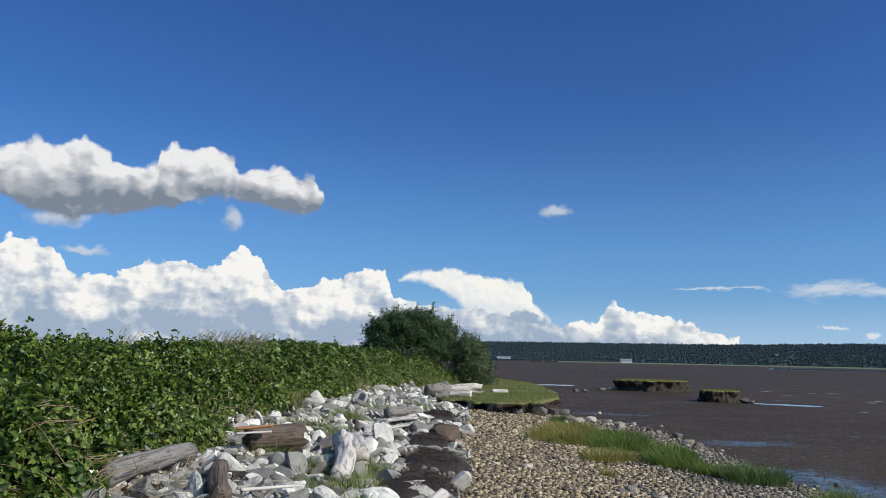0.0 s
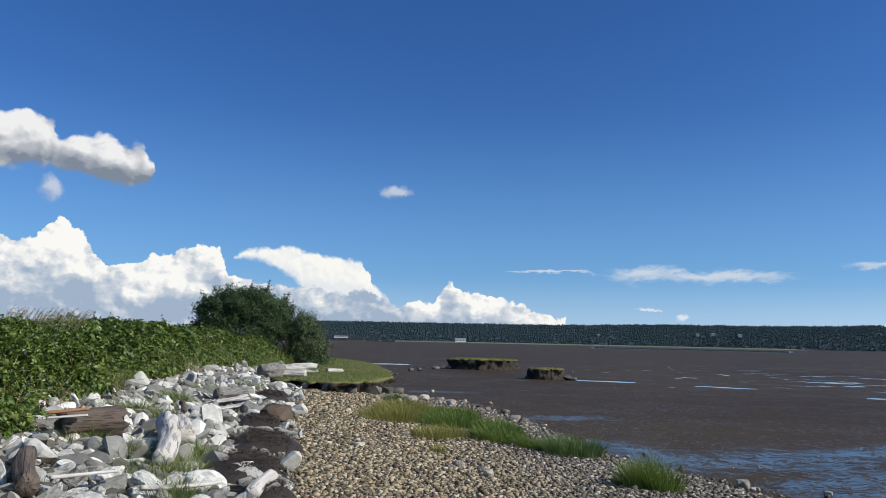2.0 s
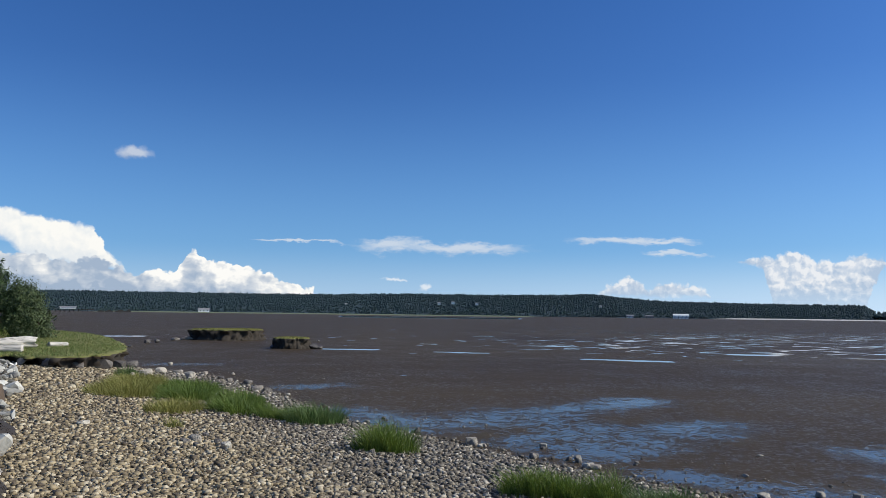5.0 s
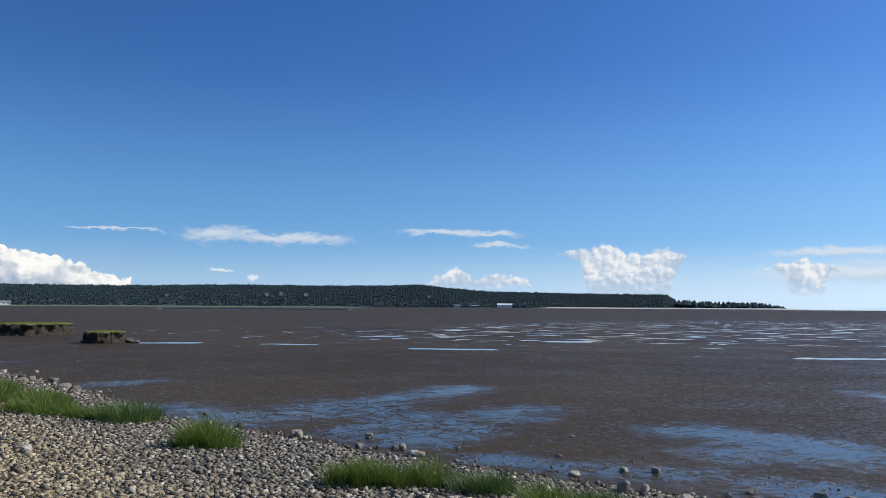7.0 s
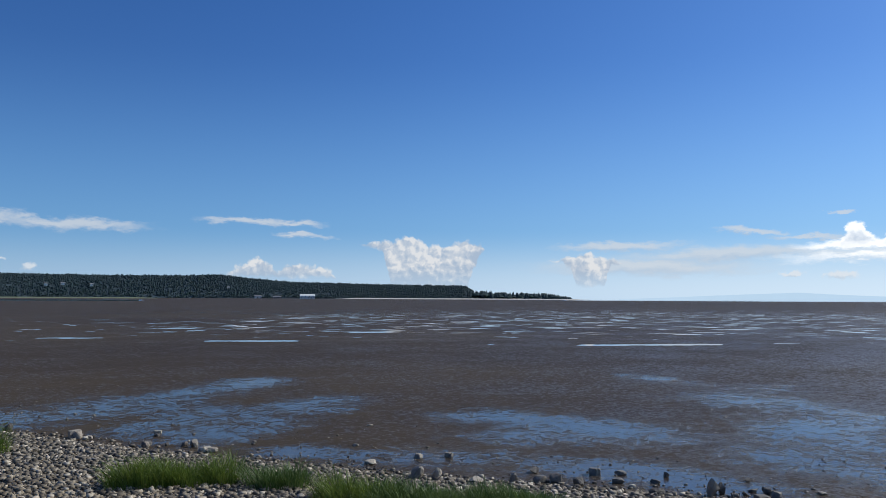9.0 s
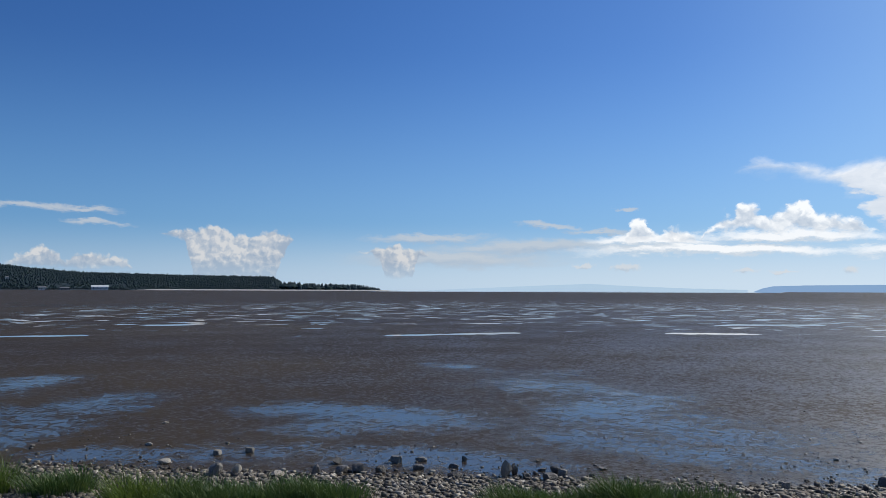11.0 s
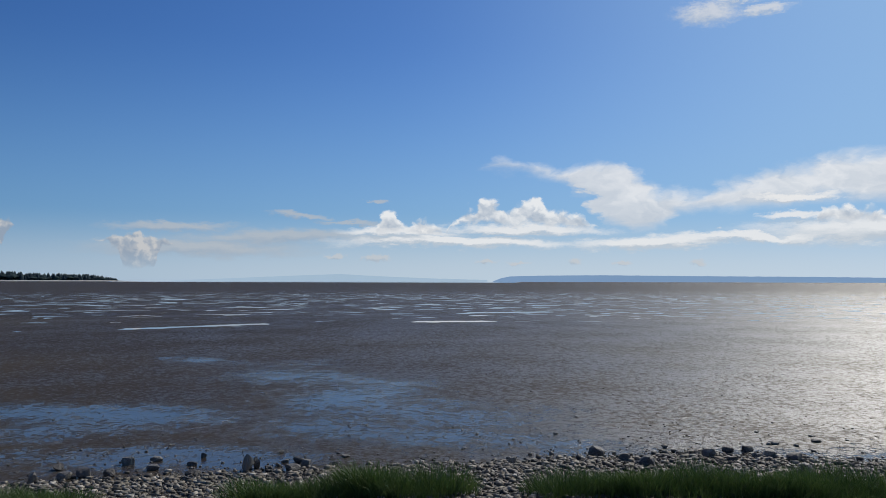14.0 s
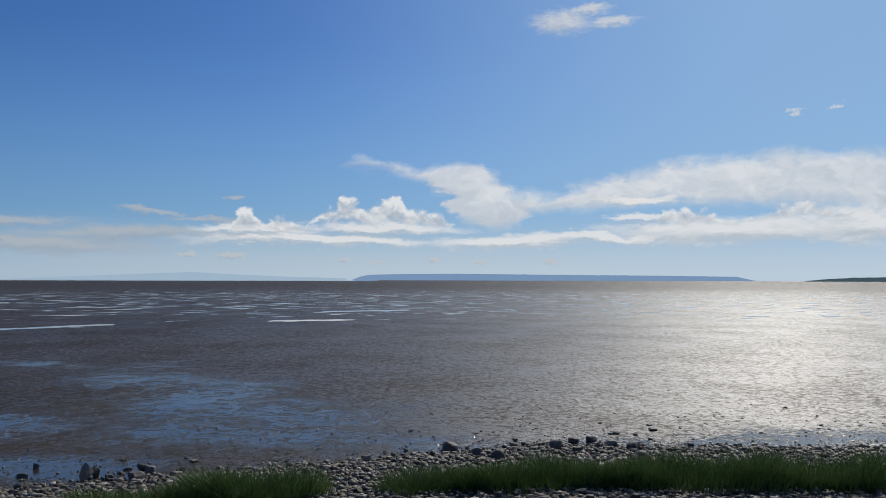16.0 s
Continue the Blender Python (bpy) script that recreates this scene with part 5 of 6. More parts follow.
# ---- turf ledge and mud islands ----
def turf_block(name, label, cx, cy, rx, ry, top, rise, cut, seed, category="island", turn=0.0, blade=0.16, mat=GRASS_DRY, dense=240):
    """A block of marsh with an eroded, overhanging edge and grass on top."""
    block = thing(name, label, category)
    verts, faces = [], []
    cols = 150
    rows = ((1.03, -0.1), (1.0, 0.14), (0.955, 0.36), (0.95, 0.58), (0.98, 0.78), (1.0, 0.92), (0.96, 1.0), (0.7, 1.02), (0.35, 1.03))
    ct, st = math.cos(turn), math.sin(turn)

    def lid(v, u):
        return top + rise * max(0.0, v)

    for k, (f, h) in enumerate(rows):
        for c in range(cols):
            a = 2 * math.pi * c / cols
            ca, sa = math.cos(a), math.sin(a)
            rim = 1 + 0.16 * noise.noise(Vector((ca * 1.4, sa * 1.4, seed))) + 0.05 * noise.noise(Vector((ca * 7, sa * 7, seed + 2)))
            rough = cut * (noise.noise(Vector((ca * rx * 2.2, sa * ry * 2.2, seed + h * 2.5))) + 0.7 * noise.noise(Vector((ca * rx * 6, sa * ry * 6, seed + h * 6)))) if k < 6 else 0
            u, v = rx * ca * f * (rim + rough), ry * sa * f * (rim + rough)
            z = h * lid(v / ry, u) if h > 0 else h
            if k < 6:
                z += 0.05 * noise.noise(Vector((u * 3, v * 3, seed + 9))) * top
            verts.append((cx + u * ct - v * st, cy + u * st + v * ct, z))
    for r in range(len(rows) - 1):
        for c in range(cols):
            a, b = r * cols + c, r * cols + (c + 1) % cols
            faces.append((a, b, b + cols, a + cols))
    last = (len(rows) - 1) * cols
    verts.append((cx, cy, lid(0, 0) * 1.03))
    faces += [(last + c, last + (c + 1) % cols, len(verts) - 1) for c in range(cols)]
    me = mesh("peat", verts, faces)
    body = part("peat", me, PEAT, block, "dark eroded peat edge")
    me.materials.append(TURF)
    for p in me.polygons:
        p.material_index = 1 if p.index >= 5 * cols else 0
    rng = np.random.default_rng(int(seed * 10))
    n = int(dense * rx * ry * math.pi)
    a, q = rng.uniform(0, 2 * np.pi, n), np.sqrt(rng.uniform(0, 1, n)) * 0.98
    rim = np.array([1 + 0.16 * noise.noise(Vector((math.cos(t) * 1.4, math.sin(t) * 1.4, seed))) for t in a])
    u, v = rx * np.cos(a) * q * rim, ry * np.sin(a) * q * rim
    z = (top + rise * np.maximum(0, v / ry)) * np.interp(q, (0, 0.35, 0.7, 0.95, 1), (1.03, 1.03, 1.02, 1.0, 0.95)) - 0.02
    roots = np.column_stack([cx + u * ct - v * st, cy + u * st + v * ct, z])
    vv, fc = blades(rng, roots, blade * rng.uniform(0.5, 1.2, n), np.full(n, 0.02), np.full(n, 0.4), (-0.1, 0.0))
    tagged(part("turf_grass", mesh("turf_grass", vv, fc), mat, block), kind="stuff")


turf_block("turf_ledge", "low grassy ledge with a dark undercut edge", 0.75, 38.6, 3.55, 8.2, 0.84, 0.5, 0.09, 3.1, "ledge", mat=MEADOW, blade=0.1, dense=260)
turf_block("marsh_island", "small flat marsh island with yellowed grass on the mud", 16.0, 71.5, 3.2, 2.4, 0.88, 0.0, 0.2, 5.3, blade=0.11, dense=320)
turf_block("marsh_island", "dark lump of eroded marsh on the mud", 16.35, 53.6, 1.25, 1.0, 0.70, 0.0, 0.26, 7.7, blade=0.1, dense=320)
for x, y, w, h in ((8.4, 64.0, 0.5, 0.35), (9.2, 64.6, 0.5, 0.4), (11.3, 70.0, 0.8, 0.3), (6.4, 57.0, 0.4, 0.2), (12.1, 70.5, 0.7, 0.25)):
    shore_stone(x, y, w, h, DARK_STONE, "dark lump of peat lying on the mud flat")


# ---- brambles ----
FOOT = ((3, -3.4), (6, -3.6), (9, -3.95), (12, -4.1), (17, -4.7), (21, -4.5), (25, -3.9), (29, -3.3), (34, -2.7), (38, -1.9), (42, -0.9))


def bramble_top(x, y):
    foot = np.interp(y, [q[0] for q in FOOT], [q[1] for q in FOOT]) + 0.35 * math.sin(y * 1.1) + 0.2 * math.sin(y * 2.7 + 1)
    d = foot - x
    if d < -0.1:
        return None
    tall = 1.12 - 0.62 * min(1, max(0, (y - 20) / 14))
    z = float(height(x, y)) + tall * (1 - math.exp(-max(0, d + 0.1) / 0.85))
    return z + (0.52 if y < 22 else 0.26) * min(1, d + 0.3) * (bumpy(x, y, 0.8, 2.0) + 1.0 * bumpy(x, y, 2.0, 5.0) + 0.75 * bumpy(x, y, 4.5, 8.0))


GRID_X, GRID_Y = np.arange(-15.2, -0.1, 0.08), np.arange(2.8, 42.6, 0.1)
BRAMBLE_GRID = np.array([[math.nan if (t := bramble_top(x, y)) is None else t for y in GRID_Y] for x in GRID_X])


def bramble_at(x, y):
    """Height of the thicket's top at many places; not a number beyond its foot."""
    i = np.clip((x - GRID_X[0]) / 0.08, 0, len(GRID_X) - 1.001)
    j = np.clip((y - GRID_Y[0]) / 0.1, 0, len(GRID_Y) - 1.001)
    i0, j0 = i.astype(int), j.astype(int)
    u, v, g = i - i0, j - j0, BRAMBLE_GRID
    return (g[i0, j0] * (1 - u) + g[i0 + 1, j0] * u) * (1 - v) + (g[i0, j0 + 1] * (1 - u) + g[i0 + 1, j0 + 1] * u) * v


def unit(v):
    return v / np.maximum(np.linalg.norm(v, axis=-1, keepdims=True), 1e-9)


def leaflets(rng, at, normal, size, fine=True):
    """Bramble leaves of three folded leaflets each, at the places given."""
    nrm = unit(normal)
    up = rng.normal(0, 1, at.shape)
    along = unit(up - nrm * (up * nrm).sum(1, keepdims=True))
    side = np.cross(nrm, along)
    size = size[:, None]
    out = []
    for turn, k in ((0.0, 1.0), (1.25, 0.85), (-1.25, 0.85)):
        d = along * math.cos(turn) + side * math.sin(turn)
        q = np.cross(nrm, d)
        length, wide = size * k, size * k * 0.36
        root = at + d * size * 0.10
        tip = root + d * length - nrm * 0.16 * size
        if fine:
            out.append(np.stack([root, root + d * length * 0.3 + q * wide + nrm * 0.10 * size, root + d * length * 0.68 + q * wide * 0.75 + nrm * 0.06 * size, tip,
                                 root + d * length * 0.68 - q * wide * 0.75 + nrm * 0.06 * size, root + d * length * 0.3 - q * wide + nrm * 0.10 * size], 1))
        else:
            out.append(np.stack([root, root + d * length * 0.45 + q * wide * 1.05 + nrm * 0.08 * size, tip, root + d * length * 0.45 - q * wide * 1.05 + nrm * 0.08 * size], 1))
    v = np.concatenate(out)
    m = v.shape[1]
    quads = np.array([[0, 1, 2, 3], [0, 3, 4, 5]]) if fine else np.array([[0, 1, 2], [0, 2, 3]])
    faces = (quads[None] + (np.arange(len(v)) * m)[:, None, None]).reshape(-1, quads.shape[1])
    return v.reshape(-1, 3), faces.tolist()


def build_bramble(y0, y1, seed):
    rng = random.Random(seed)
    many = np.random.default_rng(seed)
    bush = thing("bramble_bush", "dense green bramble thicket with pale leaf undersides", "bush", "brambles along the bank")
    # added dark sheet below the leaves, coloured as the thicket's inner shade
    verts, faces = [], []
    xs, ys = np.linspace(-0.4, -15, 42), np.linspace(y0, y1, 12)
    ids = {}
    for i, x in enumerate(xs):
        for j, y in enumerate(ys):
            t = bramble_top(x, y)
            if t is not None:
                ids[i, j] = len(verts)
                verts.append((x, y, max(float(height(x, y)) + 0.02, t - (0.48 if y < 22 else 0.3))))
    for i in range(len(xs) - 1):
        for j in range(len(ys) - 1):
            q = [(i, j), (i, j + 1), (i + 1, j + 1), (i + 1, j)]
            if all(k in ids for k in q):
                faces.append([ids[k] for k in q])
    part("shade_sheet", mesh("shade_sheet", verts, faces), UNDER, bush, "dark sheet for the shade inside the thicket")
    mid = (y0 + y1) / 2
    far = max(1.0, mid / 11)
    count = int((7800 if mid > 6 else 3000) * (y1 - y0) / far ** 1.0)
    y = many.uniform(y0, y1, count)
    foot = np.interp(y, [q[0] for q in FOOT], [q[1] for q in FOOT])
    x = foot + 0.35 - many.random(count) ** 2.0 * (8.0 if mid < 14 else 6.0)
    t = bramble_at(x, y)
    ok = np.isfinite(t)
    x, y, t = x[ok], y[ok], t[ok]
    e, n = 0.15, len(x)
    sx = np.nan_to_num((bramble_at(x - e, y) - t) / e, nan=1.0)
    sy = np.nan_to_num((t - bramble_at(x, y + e)) / e, nan=0.0)
    nrm = unit(np.stack([np.minimum(3, sx), sy, np.ones(n)], 1)) + many.normal(0, 1, (n, 3)) * (0.75, 0.75, 0.6)
    z = np.maximum(height(x, y) + 0.03, t - np.abs(many.normal(0, 0.24 if mid < 22 else 0.14, n)) + many.uniform(0, 0.14, n))
    at = np.stack([x + many.normal(0, 0.05, n), y, z], 1)
    v, f = leaflets(many, at, nrm, (0.045 + 0.058 * many.random(n) ** 1.5) * far ** 0.3, mid < 12)
    part("foliage", mesh("foliage", v, f), BRAMBLE, bush)
    # dead canes that show through near the foot
    dv, df = [], []
    for _ in range(int(130 * (y1 - y0) / far)):
        y = rng.uniform(y0, y1)
        foot = np.interp(y, [q[0] for q in FOOT], [q[1] for q in FOOT])
        x = foot + rng.uniform(-0.35, 0.6)
        t = bramble_top(x, y) or float(height(x, y)) + 0.05
        a = Vector((x, y, t - rng.uniform(0.0, 0.25)))
        d = Vector((rng.gauss(0.2, 0.6), rng.gauss(0, 0.7), rng.gauss(0.1, 0.5))).normalized() * rng.uniform(0.2, 0.7)
        r = rng.uniform(0.003, 0.007)
        s = len(dv)
        for g in (0, 0.5, 1.0):
            c = a + d * g - Vector((0, 0, 0.25 * d.length * g * g))
            dv += [c + Vector((r * math.cos(k * 2.09), 0, r * math.sin(k * 2.09))) for k in range(3)]
        df += [(s + i * 3 + k, s + i * 3 + (k + 1) % 3, s + i * 3 + 3 + (k + 1) % 3, s + i * 3 + 3 + k) for i in range(2) for k in range(3)]
    tagged(part("dry_growth", mesh("dry_growth", dv, df), CANE, bush, "dry brown canes"), "dry brown canes", kind="stuff")
    # canes that arch above the rest, with leaves of their own
    for _ in range(int(13 * (y1 - y0) / far)):
        y = rng.uniform(y0, y1)
        foot = np.interp(y, [q[0] for q in FOOT], [q[1] for q in FOOT])
        x = foot - rng.uniform(0.0, 5.0)
        t = bramble_top(x, y)
        if t is None:
            continue
        reach = rng.uniform(0.25, 0.6)
        head = Vector((rng.uniform(-0.5, 0.7), rng.uniform(-0.5, 0.5), rng.uniform(0.2, 1.0))).normalized() * reach
        cv, cf = [], []
        for i in range(6):
            g = i / 5
            c = Vector((x, y, t - 0.25)) + head * g + Vector((0, 0, 0.25 * g - 0.22 * reach * g * g))
            r = 0.006 * (1 - 0.7 * g)
            cv += [c + Vector((r * math.cos(k * 2.09), r * math.sin(k * 2.09), 0)) for k in range(3)]
        for i in range(5):
            for k in range(3):
                cf.append((i * 3 + k, i * 3 + (k + 1) % 3, i * 3 + 3 + (k + 1) % 3, i * 3 + 3 + k))
        stem = part("cane", mesh("cane", cv, cf), CANE, bush)
        g = np.repeat(np.arange(1, 6) / 5, 2)[:, None]
        c = np.array((x, y, t - 0.25)) + np.array(head) * g + np.array((0, 0, 1.0)) * (0.25 * g - 0.22 * reach * g * g)
        lv, lf = leaflets(many, c, np.array((0.3, 0, 1.0)) + many.normal(0, 0.6, (10, 3)) * (1, 1, 0), many.uniform(0.05, 0.09, 10))
        part("cane_leaves", mesh("cane_leaves", lv, lf), BRAMBLE, stem)


for k, y in enumerate(np.arange(3.0, 40, 2.6)):
    build_bramble(float(y), float(y) + 2.6, 100 + k)


# ---- the bank's long grass ----
def meadow(name, label, n, x0, x1, y0, y1, tall, mat, seed, wide=0.012, keep=None, lean=0.25):
    rng = np.random.default_rng(seed)
    x, y = rng.uniform(x0, x1, n), rng.uniform(y0, y1, n)
    if keep is not None:
        ok = keep(x, y)
        x, y = x[ok], y[ok]
    z = height(x, y) - 0.02
    h = tall * rng.uniform(0.4, 1.1, len(x)) * (0.8 + 0.3 * np.sin(x * 2.1 + 1) * np.cos(y * 1.4))
    v, f = blades(rng, np.column_stack([x, y, z]), h, wide * rng.uniform(0.7, 1.4, len(x)), np.full(len(x), lean), (0.1, -0.05))
    tagged(part(name, mesh(name, v, f), mat), label, "grass", kind="stuff")


meadow("bank_grass", "long green and straw-coloured grass on the bank", 26000, -7.5, 0.4, 20, 46, 0.86, MEADOW, 61, 0.012, lambda x, y: (x < np.interp(y, (20, 25, 29, 34, 38, 46), (-4.4, -3.7, -3.1, -2.4, -1.2, 0.2))))
meadow("field_grass", "straw-coloured field grass behind the brambles", 9000, -40, -7, 24, 75, 1.15, PLUME, 62, 0.05, lambda x, y: -x / y < 0.62)
meadow("bank_straw", "straw-coloured seed heads standing in the bank grass", 5000, -8.5, -1.5, 26, 46, 0.85, PLUME, 65, 0.012, lambda x, y: (x < np.interp(y, (20, 29, 38, 46), (-5.0, -3.9, -2.4, -1.6))), 0.3)
meadow("foot_thatch", "dry brown grass and stems along the brambles' foot", 9000, -5.4, -2.9, 6.5, 27, 0.3, PLUME, 66, 0.007,
       lambda x, y: np.abs(x - 0.3 - np.interp(y, [q[0] for q in FOOT], [q[1] for q in FOOT]) - 0.35 * np.sin(y * 1.1) - 0.2 * np.sin(y * 2.7 + 1)) < 0.4 + 0.2 * np.sin(y * 3.1), 0.6)
meadow("foot_grass", "thin grass and weeds between the boulders", 5200, -4.4, -0.6, 7, 26, 0.22, MEADOW, 63, 0.008, lambda x, y: np.sin(x * 2.3 + 1.7 * np.sin(y * 0.9)) * np.cos(y * 1.1 + x) > 0.25)


def seed_grass(az0, az1, dist, top, n, seed):
    """Feathery seed heads on thin stalks that lean with the wind."""
    rng = random.Random(seed)
    clump = thing("seeding_grass", "pale feathery seed heads standing above the brambles", "grass", "seeding grass")
    sv, sf, pv, pf = [], [], [], []
    for _ in range(n):
        az, d = radians(rng.uniform(az0, az1)), dist * rng.uniform(0.96, 1.06)
        x, y = d * math.sin(az), d * math.cos(az)
        g = float(height(x, y))
        tall = (top - g) * rng.uniform(0.86, 1.02)
        bend = Vector((rng.uniform(0.12, 0.5), rng.uniform(-0.1, 0.1), 0))
        pts = [Vector((x, y, g)) + bend * (k / 6) ** 3 + Vector((0, 0, tall * (k / 6) ** 0.92)) for k in range(7)]
        for a, b in zip(pts[:-1], pts[1:]):
            s = len(sv)
            sv += [a + Vector((0.003, 0, 0)), a - Vector((0.003, 0, 0)), b - Vector((0.003, 0, 0)), b + Vector((0.003, 0, 0))]
            sf.append((s, s + 1, s + 2, s + 3))
        for _k in range(12):
            f = rng.uniform(0.84, 1.0)
            c = pts[5].lerp(pts[6], (f - 0.84) / 0.16)
            d2 = Vector((rng.uniform(0.0, 0.09), rng.gauss(0, 0.02), rng.uniform(-0.01, 0.06)))
            s = len(pv)
            pv += [c, c + d2 * 0.5 + Vector((0, 0.006, 0.006)), c + d2, c + d2 * 0.5 - Vector((0, 0.006, 0.006))]
            pf.append((s, s + 1, s + 2, s + 3))
    part("stalks", mesh("stalks", sv, sf), PLUME, clump)
    part("seed_heads", mesh("seed_heads", pv, pf), PLUME, clump)


seed_grass(-19.2, -14.6, 26.0, 3.1, 120, 1)
seed_grass(-24.6, -23.2, 20.0, 2.95, 14, 2)


# ---- shrubs ----
def shrub(label, x, y, lobes, leaves, seed, leaf=0.11, trunks=5, mat=SHRUB, sprigs=60):
    """A broad shrub: stems, limbs and a crown of many small leaves in uneven clumps. Lobes: x, y, z, rx, ry, rz from the foot."""
    rng = random.Random(seed)
    g = float(height(x, y))
    plant = thing("shrub", label, "shrub", "shrubs on the bank")
    plant.location = (x, y, g)
    for k in range(trunks):
        lx, ly, lz, rx, ry, rz = lobes[k % len(lobes)]
        end = Vector((lx + rng.uniform(-0.5, 0.5) * rx, ly + rng.uniform(-0.5, 0.5) * ry, lz + rng.uniform(0, 0.5) * rz))
        start = Vector((lx * 0.35 + rng.uniform(-0.3, 0.3), ly * 0.35 + rng.uniform(-0.2, 0.2), -0.1))
        bm = bmesh.new()
        for q0, q1, r0, r1 in ((start, start.lerp(end, 0.55) + Vector((0, 0, 0.1)), 0.09, 0.055), (start.lerp(end, 0.55) + Vector((0, 0, 0.1)), end, 0.055, 0.02)):
            m = Matrix.Translation((q0 + q1) / 2) @ (q1 - q0).to_track_quat("Z", "Y").to_matrix().to_4x4()
            bmesh.ops.create_cone(bm, cap_ends=True, segments=7, radius1=r0, radius2=r1, depth=(q1 - q0).length, matrix=m)
        part("stem", from_bm("stem", bm), BARK, plant)
    v, f = [], []
    clumps = []
    total = sum(l[3] * l[4] * l[5] for l in lobes)
    for lx, ly, lz, rx, ry, rz in lobes:
        for _ in range(max(20, int(460 * rx * ry * rz / total))):
            a, b = rng.uniform(0, 6.28), rng.uniform(-0.5, 1.0)
            q = rng.uniform(0.5, 1.0) ** 0.5 * (1 + 0.12 * rng.gauss(0, 1))
            c = math.sqrt(max(0, 1 - b * b))
            clumps.append((Vector((lx + rx * q * c * math.cos(a), ly + ry * q * c * math.sin(a), lz + rz * q * b)), Vector((c * math.cos(a) / rx, c * math.sin(a) / ry, b / rz)).normalized(), rng.uniform(0.18, 0.4)))
    # short leafy sprigs that stand out of the crown
    for c, nrm, r in rng.sample([q for q in clumps if q[1].z > -0.1], min(sprigs, len(clumps) // 2)):
        for k in range(1, 6):
            clumps.append((c + (nrm * 0.5 + Vector((rng.gauss(0, 0.04), rng.gauss(0, 0.04), 0.4))) * 0.13 * k, nrm, 0.14 - 0.016 * k))
    weights = [r * r for _c, _n, r in clumps]
    picks = rng.choices(clumps, weights, k=leaves)
    for _ in range(leaves):
        c, nrm, r = picks[_]
        at = c + Vector((rng.gauss(0, r * 0.46), rng.gauss(0, r * 0.46), rng.gauss(0, r * 0.42)))
        if at.z < 0.05:
            continue
        d = (nrm + Vector((rng.gauss(0, 0.6), rng.gauss(0, 0.6), rng.gauss(0.2, 0.6)))).normalized()
        up = Vector((rng.gauss(0, 1), rng.gauss(0, 1), rng.gauss(0.6, 1)))
        along = (up - d * up.dot(d)).normalized()
        side = d.cross(along)
        k = leaf * rng.uniform(0.7, 1.3)
        s = len(v)
        v += [at, at + along * k * 0.5 + side * k * 0.3, at + along * k, at + along * k * 0.5 - side * k * 0.3]
        f.append((s, s + 1, s + 2, s + 3))
    part("crown", mesh("crown", v, f), mat, plant)


for x, y, w, h in ((0.9, 30.2, 0.7, 0.4), (1.8, 30.3, 0.5, 0.35), (2.6, 31.0, 0.8, 0.45), (3.3, 31.8, 0.6, 0.4), (0.1, 30.4, 0.4, 0.3), (3.9, 33.5, 0.6, 0.35), (17.7, 53.3, 0.9, 0.4), (18.2, 53.1, 0.6, 0.25), (15.2, 54.0, 0.6, 0.35), (12.6, 71.0, 0.9, 0.4)):
    shore_stone(x, y, w, h, DARK_STONE, "dark slumped lump of peat beside the turf")

shrub("broad dark green shrub on the grassy bank", -3.05, 43.0, ((-1.3, 0, 1.6, 1.15, 1.4, 1.2), (0, 0, 1.8, 1.5, 1.6, 1.2), (1.25, 0, 1.5, 1.2, 1.4, 1.15), (-1.65, -0.2, 0.8, 0.95, 1.2, 0.9), (1.7, 0, 0.7, 0.95, 1.1, 0.8), (0.0, -0.8, 0.7, 1.9, 1.0, 0.8), (0.7, -0.2, 2.0, 1.1, 1.2, 0.9)), 105000, 4, 0.088, sprigs=22)
shrub("smaller grey-green shrub beside the larger one", 0.05, 42.4, ((-0.1, 0, 2.0, 0.8, 0.9, 1.2), (0.4, 0, 1.3, 0.72, 0.9, 1.0), (-0.4, 0.2, 0.9, 0.9, 0.9, 0.9), (0.3, 0, 0.6, 0.9, 0.8, 0.6)), 26000, 5, 0.09, 4, SHRUB_PALE, 26)
shrub("dark shrub behind the brambles", -14.3, 21.5, ((0.2, 0, 0.9, 1.0, 1.0, 0.8), (-1.4, 0, 1.1, 1.4, 1.4, 1.0)), 16000, 6, 0.11, 4)


# ---- pebbles ----
def chip():
    """The corners and faces of a plain angular stone."""
    v = np.array([(x, y, z) for z in (-1, 1) for y in (-1, 1) for x in (-1, 1)], float) * 0.72
    q = ((0, 2, 3, 1), (4, 5, 7, 6), (0, 1, 5, 4), (2, 6, 7, 3), (0, 4, 6, 2), (1, 3, 7, 5))
    return v, np.array([t for a, b, c, d in q for t in ((a, b, c), (a, c, d))])


CHIP = chip()


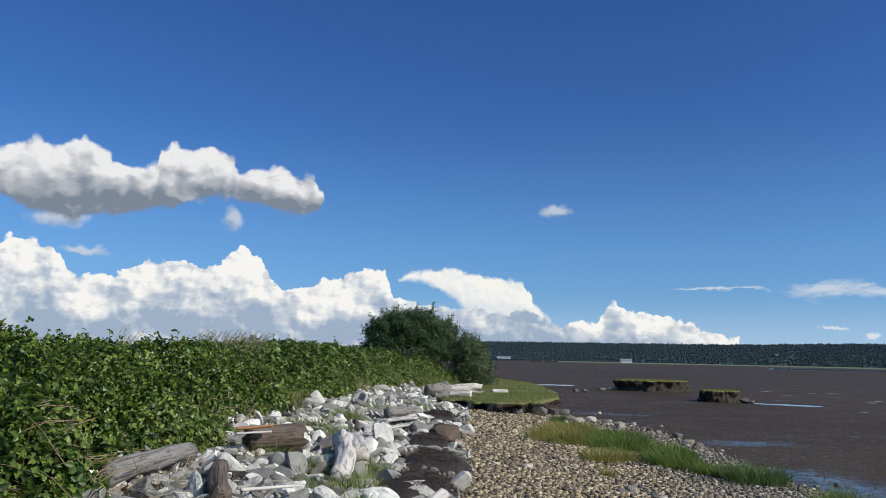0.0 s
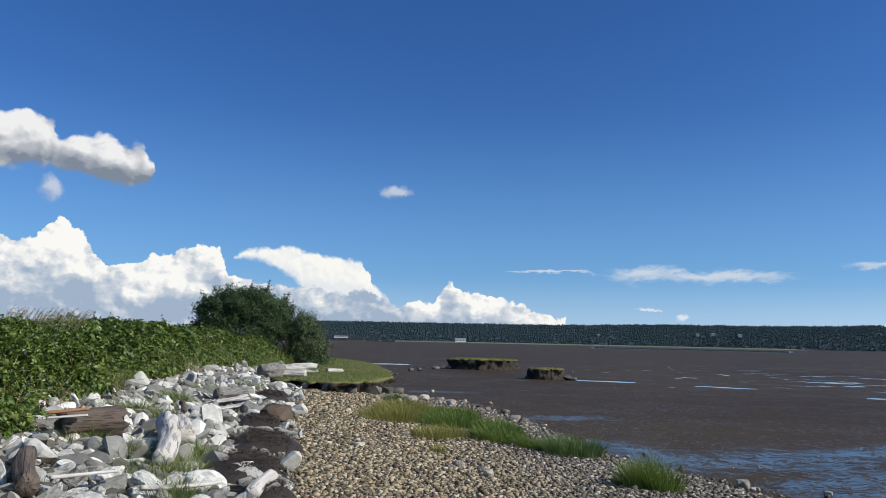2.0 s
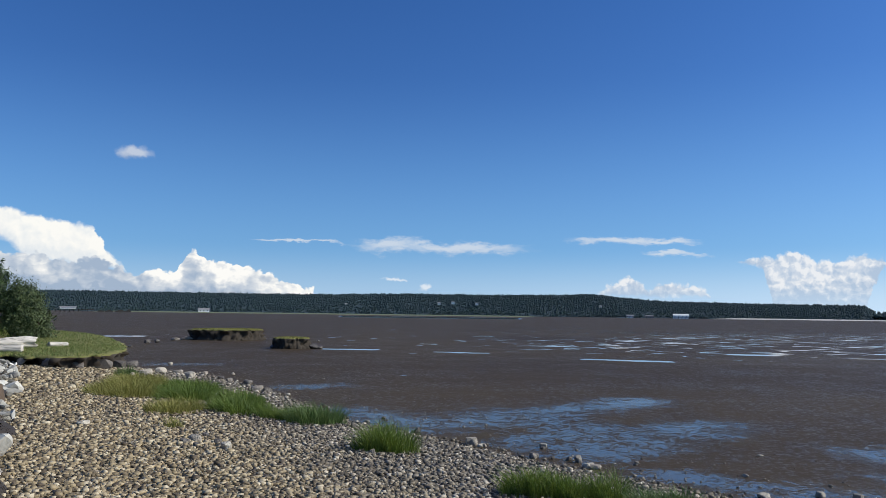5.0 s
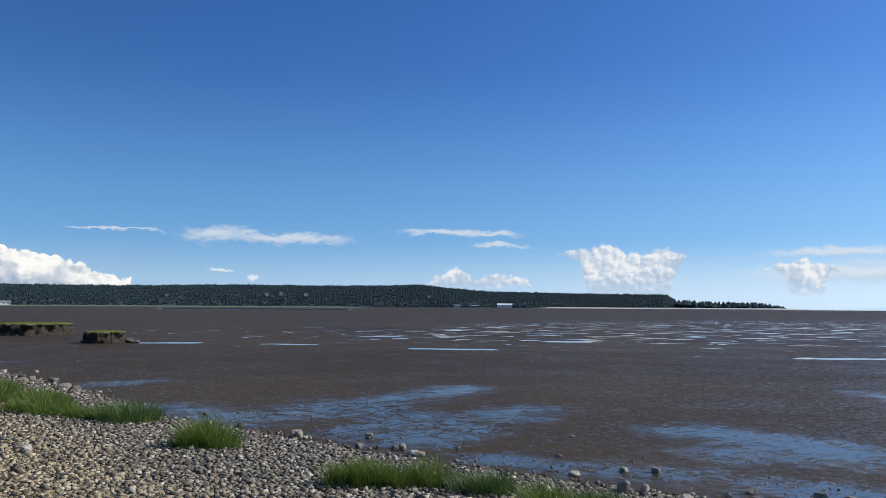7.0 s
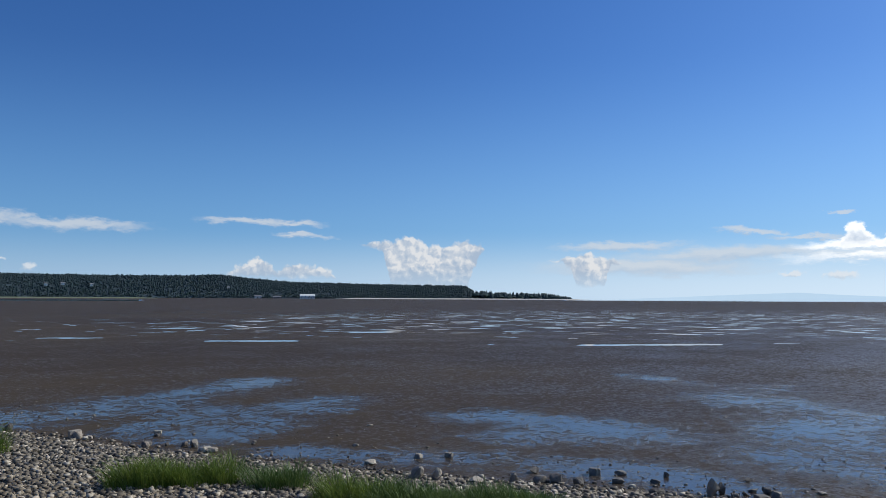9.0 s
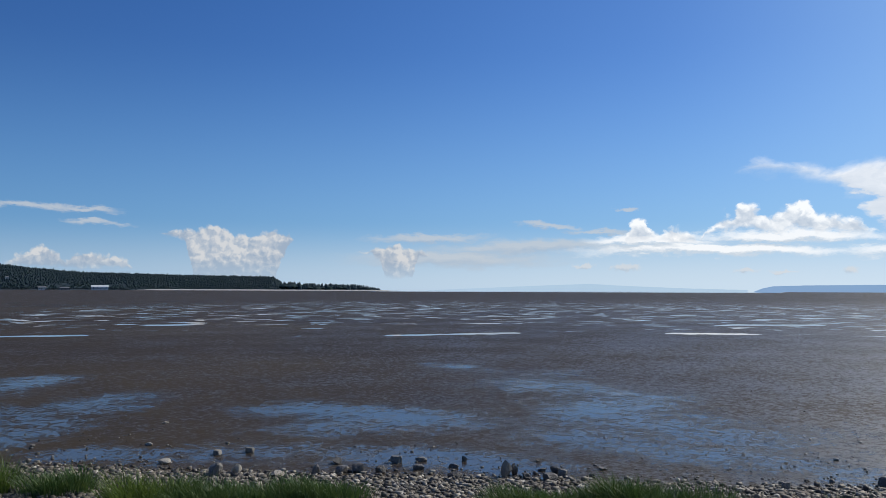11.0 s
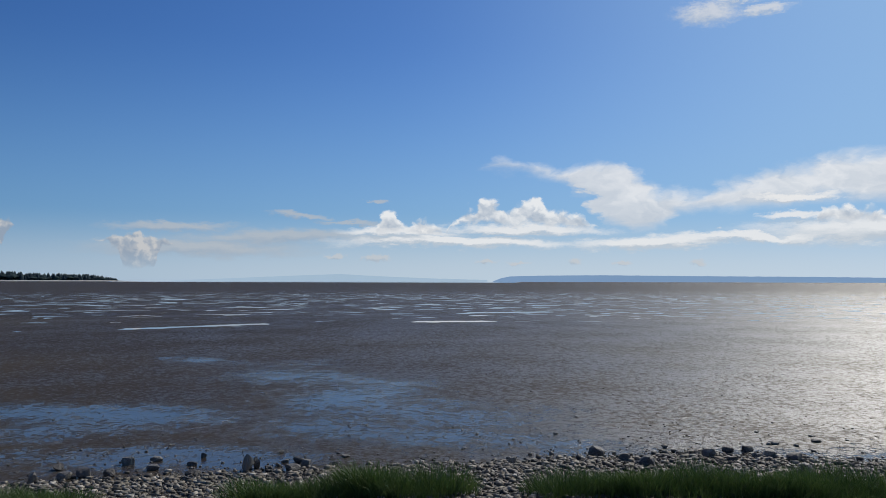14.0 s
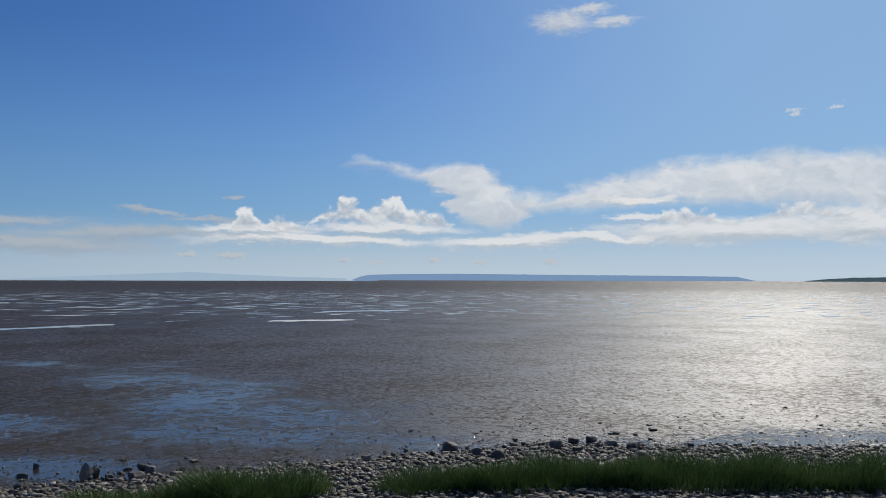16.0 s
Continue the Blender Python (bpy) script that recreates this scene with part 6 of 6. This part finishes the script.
def pebbles(rng, x, y, size, flat=0.55, shape=None, rough=0.16):
    """Rounded stones at the places given, as arrays of corners and faces."""
    base, sides = shape or (OCTA_V, OCTA_F)
    n = len(x)
    turn = rng.uniform(0, 2 * np.pi, n)
    a, b, c = size * rng.uniform(0.8, 1.25, n), size * rng.uniform(0.6, 0.95, n), size * flat * rng.uniform(0.7, 1.2, n)
    lump = 1 + rng.uniform(-rough, rough, (n, len(base), 3))
    q = base[None] * lump * np.stack([a, b, c], 1)[:, None] * 0.5
    tilt = rng.normal(0, 0.3 if shape is None else 0.4, n)
    qy, qz = q[..., 1] * np.cos(tilt)[:, None] - q[..., 2] * np.sin(tilt)[:, None], q[..., 1] * np.sin(tilt)[:, None] + q[..., 2] * np.cos(tilt)[:, None]
    ct, st = np.cos(turn)[:, None], np.sin(turn)[:, None]
    px = q[..., 0] * ct - qy * st + x[:, None]
    py = q[..., 0] * st + qy * ct + y[:, None]
    pz = qz + (height(x, y) + c * 0.22)[:, None]
    verts = np.stack([px, py, pz], -1).reshape(-1, 3)
    faces = (sides[None] + (np.arange(n) * len(base))[:, None, None]).reshape(-1, 3)
    return verts, faces


def octa():
    v = [(1, 0, 0), (-1, 0, 0), (0, 1, 0), (0, -1, 0), (0, 0, 1), (0, 0, -1)]
    f = [(0, 2, 4), (2, 1, 4), (1, 3, 4), (3, 0, 4), (2, 0, 5), (1, 2, 5), (3, 1, 5), (0, 3, 5)]
    v, mids, out = [np.array(p, float) for p in v], {}, []

    def mid(i, j):
        k = (min(i, j), max(i, j))
        if k not in mids:
            m = v[i] + v[j]
            v.append(m / np.linalg.norm(m))
            mids[k] = len(v) - 1
        return mids[k]

    for a, b, c in f:
        d, e, g = mid(a, b), mid(b, c), mid(c, a)
        out += [(a, d, g), (d, b, e), (g, e, c), (d, e, g)]
    return np.array(v), np.array(out)


OCTA_V, OCTA_F = octa()


def scatter_gravel():
    rng = np.random.default_rng(77)

    def spread(density, y0, y1, x0=-0.5, x1=13.0):
        n = int((y1 - y0) * (x1 - x0) * density)
        x, y = rng.uniform(x0, x1, n), rng.uniform(y0, y1, n)
        return x, y

    for k, (density, y0, y1, small, large) in enumerate(((620, -8, 3, 0.022, 0.08), (700, 3, 15, 0.021, 0.078), (340, 15, 22, 0.03, 0.09), (160, 22, 33, 0.042, 0.12))):
        x, y = spread(density, y0, y1)
        xs = shore(y)
        d = np.hypot(x, y)
        az = np.degrees(np.arctan2(x, y))
        keep = (x < xs + rng.normal(0, 0.18, len(x))) & (d > 7.2) & (az > -6) & (az < 127) & ((x > -0.3 + 0.3 * np.sin(y * 1.3)) | (rng.random(len(x)) < 0.1))
        keep &= (y > 3) | (d > 8.3)
        x, y = x[keep], y[keep]
        size = 0.9 * small + (1.35 * large - small) * rng.random(len(x)) ** 3.4
        v, f = pebbles(rng, x, y, size, 0.56, CHIP, 0.32)
        tagged(part("gravel", mesh("gravel", v, f), PEBBLE), "grey and tan rounded beach gravel", "gravel", kind="stuff")
    # crumbs and casts of mud, as far as they can be told apart
    n = 13000
    d, az = 9.5 + 30 * rng.random(n) ** 1.1, np.radians(rng.uniform(12, 126, n))
    x, y = d * np.sin(az), d * np.cos(az)
    keep = (x > shore(y) + 0.3) & (rng.random(n) < 0.6)
    x, y = x[keep], y[keep]
    v, f = pebbles(rng, x, y, (0.012 + 0.032 * rng.random(len(x)) ** 3.5) * (0.7 + np.hypot(x, y) / 60), 0.42, CHIP, 0.35)
    tagged(part("mud_crumbs", mesh("mud_crumbs", v, f), MUD_CRUMB), "small crumbs and worm casts on the wet mud", "mud crumbs", kind="stuff")
    # a thin scatter on the mud beside the shore
    n = 1500
    y = rng.uniform(-9, 34, n)
    out = rng.exponential(1.6, n)
    x = shore(y) + out
    size = rng.uniform(0.015, 0.05, n) * np.where(rng.random(n) < 0.06, 1.9, 1.0)
    v, f = pebbles(rng, x, y, size, 0.5, CHIP, 0.35)
    tagged(part("mud_pebbles", mesh("mud_pebbles", v, f), DARK_PEBBLE), "small wet pebbles scattered over the mud", "pebbles", kind="stuff")


DARK_PEBBLE = make_speckled("wet_pebble", ((0.12, (0.05, 0.045, 0.04)), (0.5, (0.13, 0.115, 0.095)), (0.9, (0.34, 0.30, 0.24))), 0.5, 30.0, 0.25, 0.3, 0.004, each=False)
MUD_CRUMB = make_speckled("mud_crumb", ((0.12, (0.03, 0.024, 0.018)), (0.5, (0.065, 0.052, 0.038)), (0.9, (0.12, 0.10, 0.075))), 0.45, 25.0, 0.3, 0.3, 0.004, each=False)
scatter_gravel()


def single_pebbles():
    """The nearest stones of the beach, each by itself."""
    rng = random.Random(91)
    shapes = []
    for k in range(10):
        q = np.random.default_rng(300 + k)
        v = OCTA_V * (1 + q.uniform(-0.2, 0.2, (len(OCTA_V), 3))) * np.array([0.5, 0.38, 0.26])
        me = mesh("pebble", v, OCTA_F, False)
        me.materials.append(PEBBLE)
        shapes.append(me)
    ground = bpy.data.objects["ground"]
    for _ in range(300):
        x, y = rng.uniform(0.4, 4.4), rng.uniform(8.4, 11.2)
        ob = new("pebble", rng.choice(shapes))
        size = rng.uniform(0.05, 0.095)
        ob.matrix_world = Matrix.LocRotScale((x, y, float(height(x, y)) + 0.24 * size), Euler((rng.gauss(0, 0.25), rng.gauss(0, 0.25), rng.uniform(0, 6.3))), (size, size, size))
        ob.parent = ground


single_pebbles()
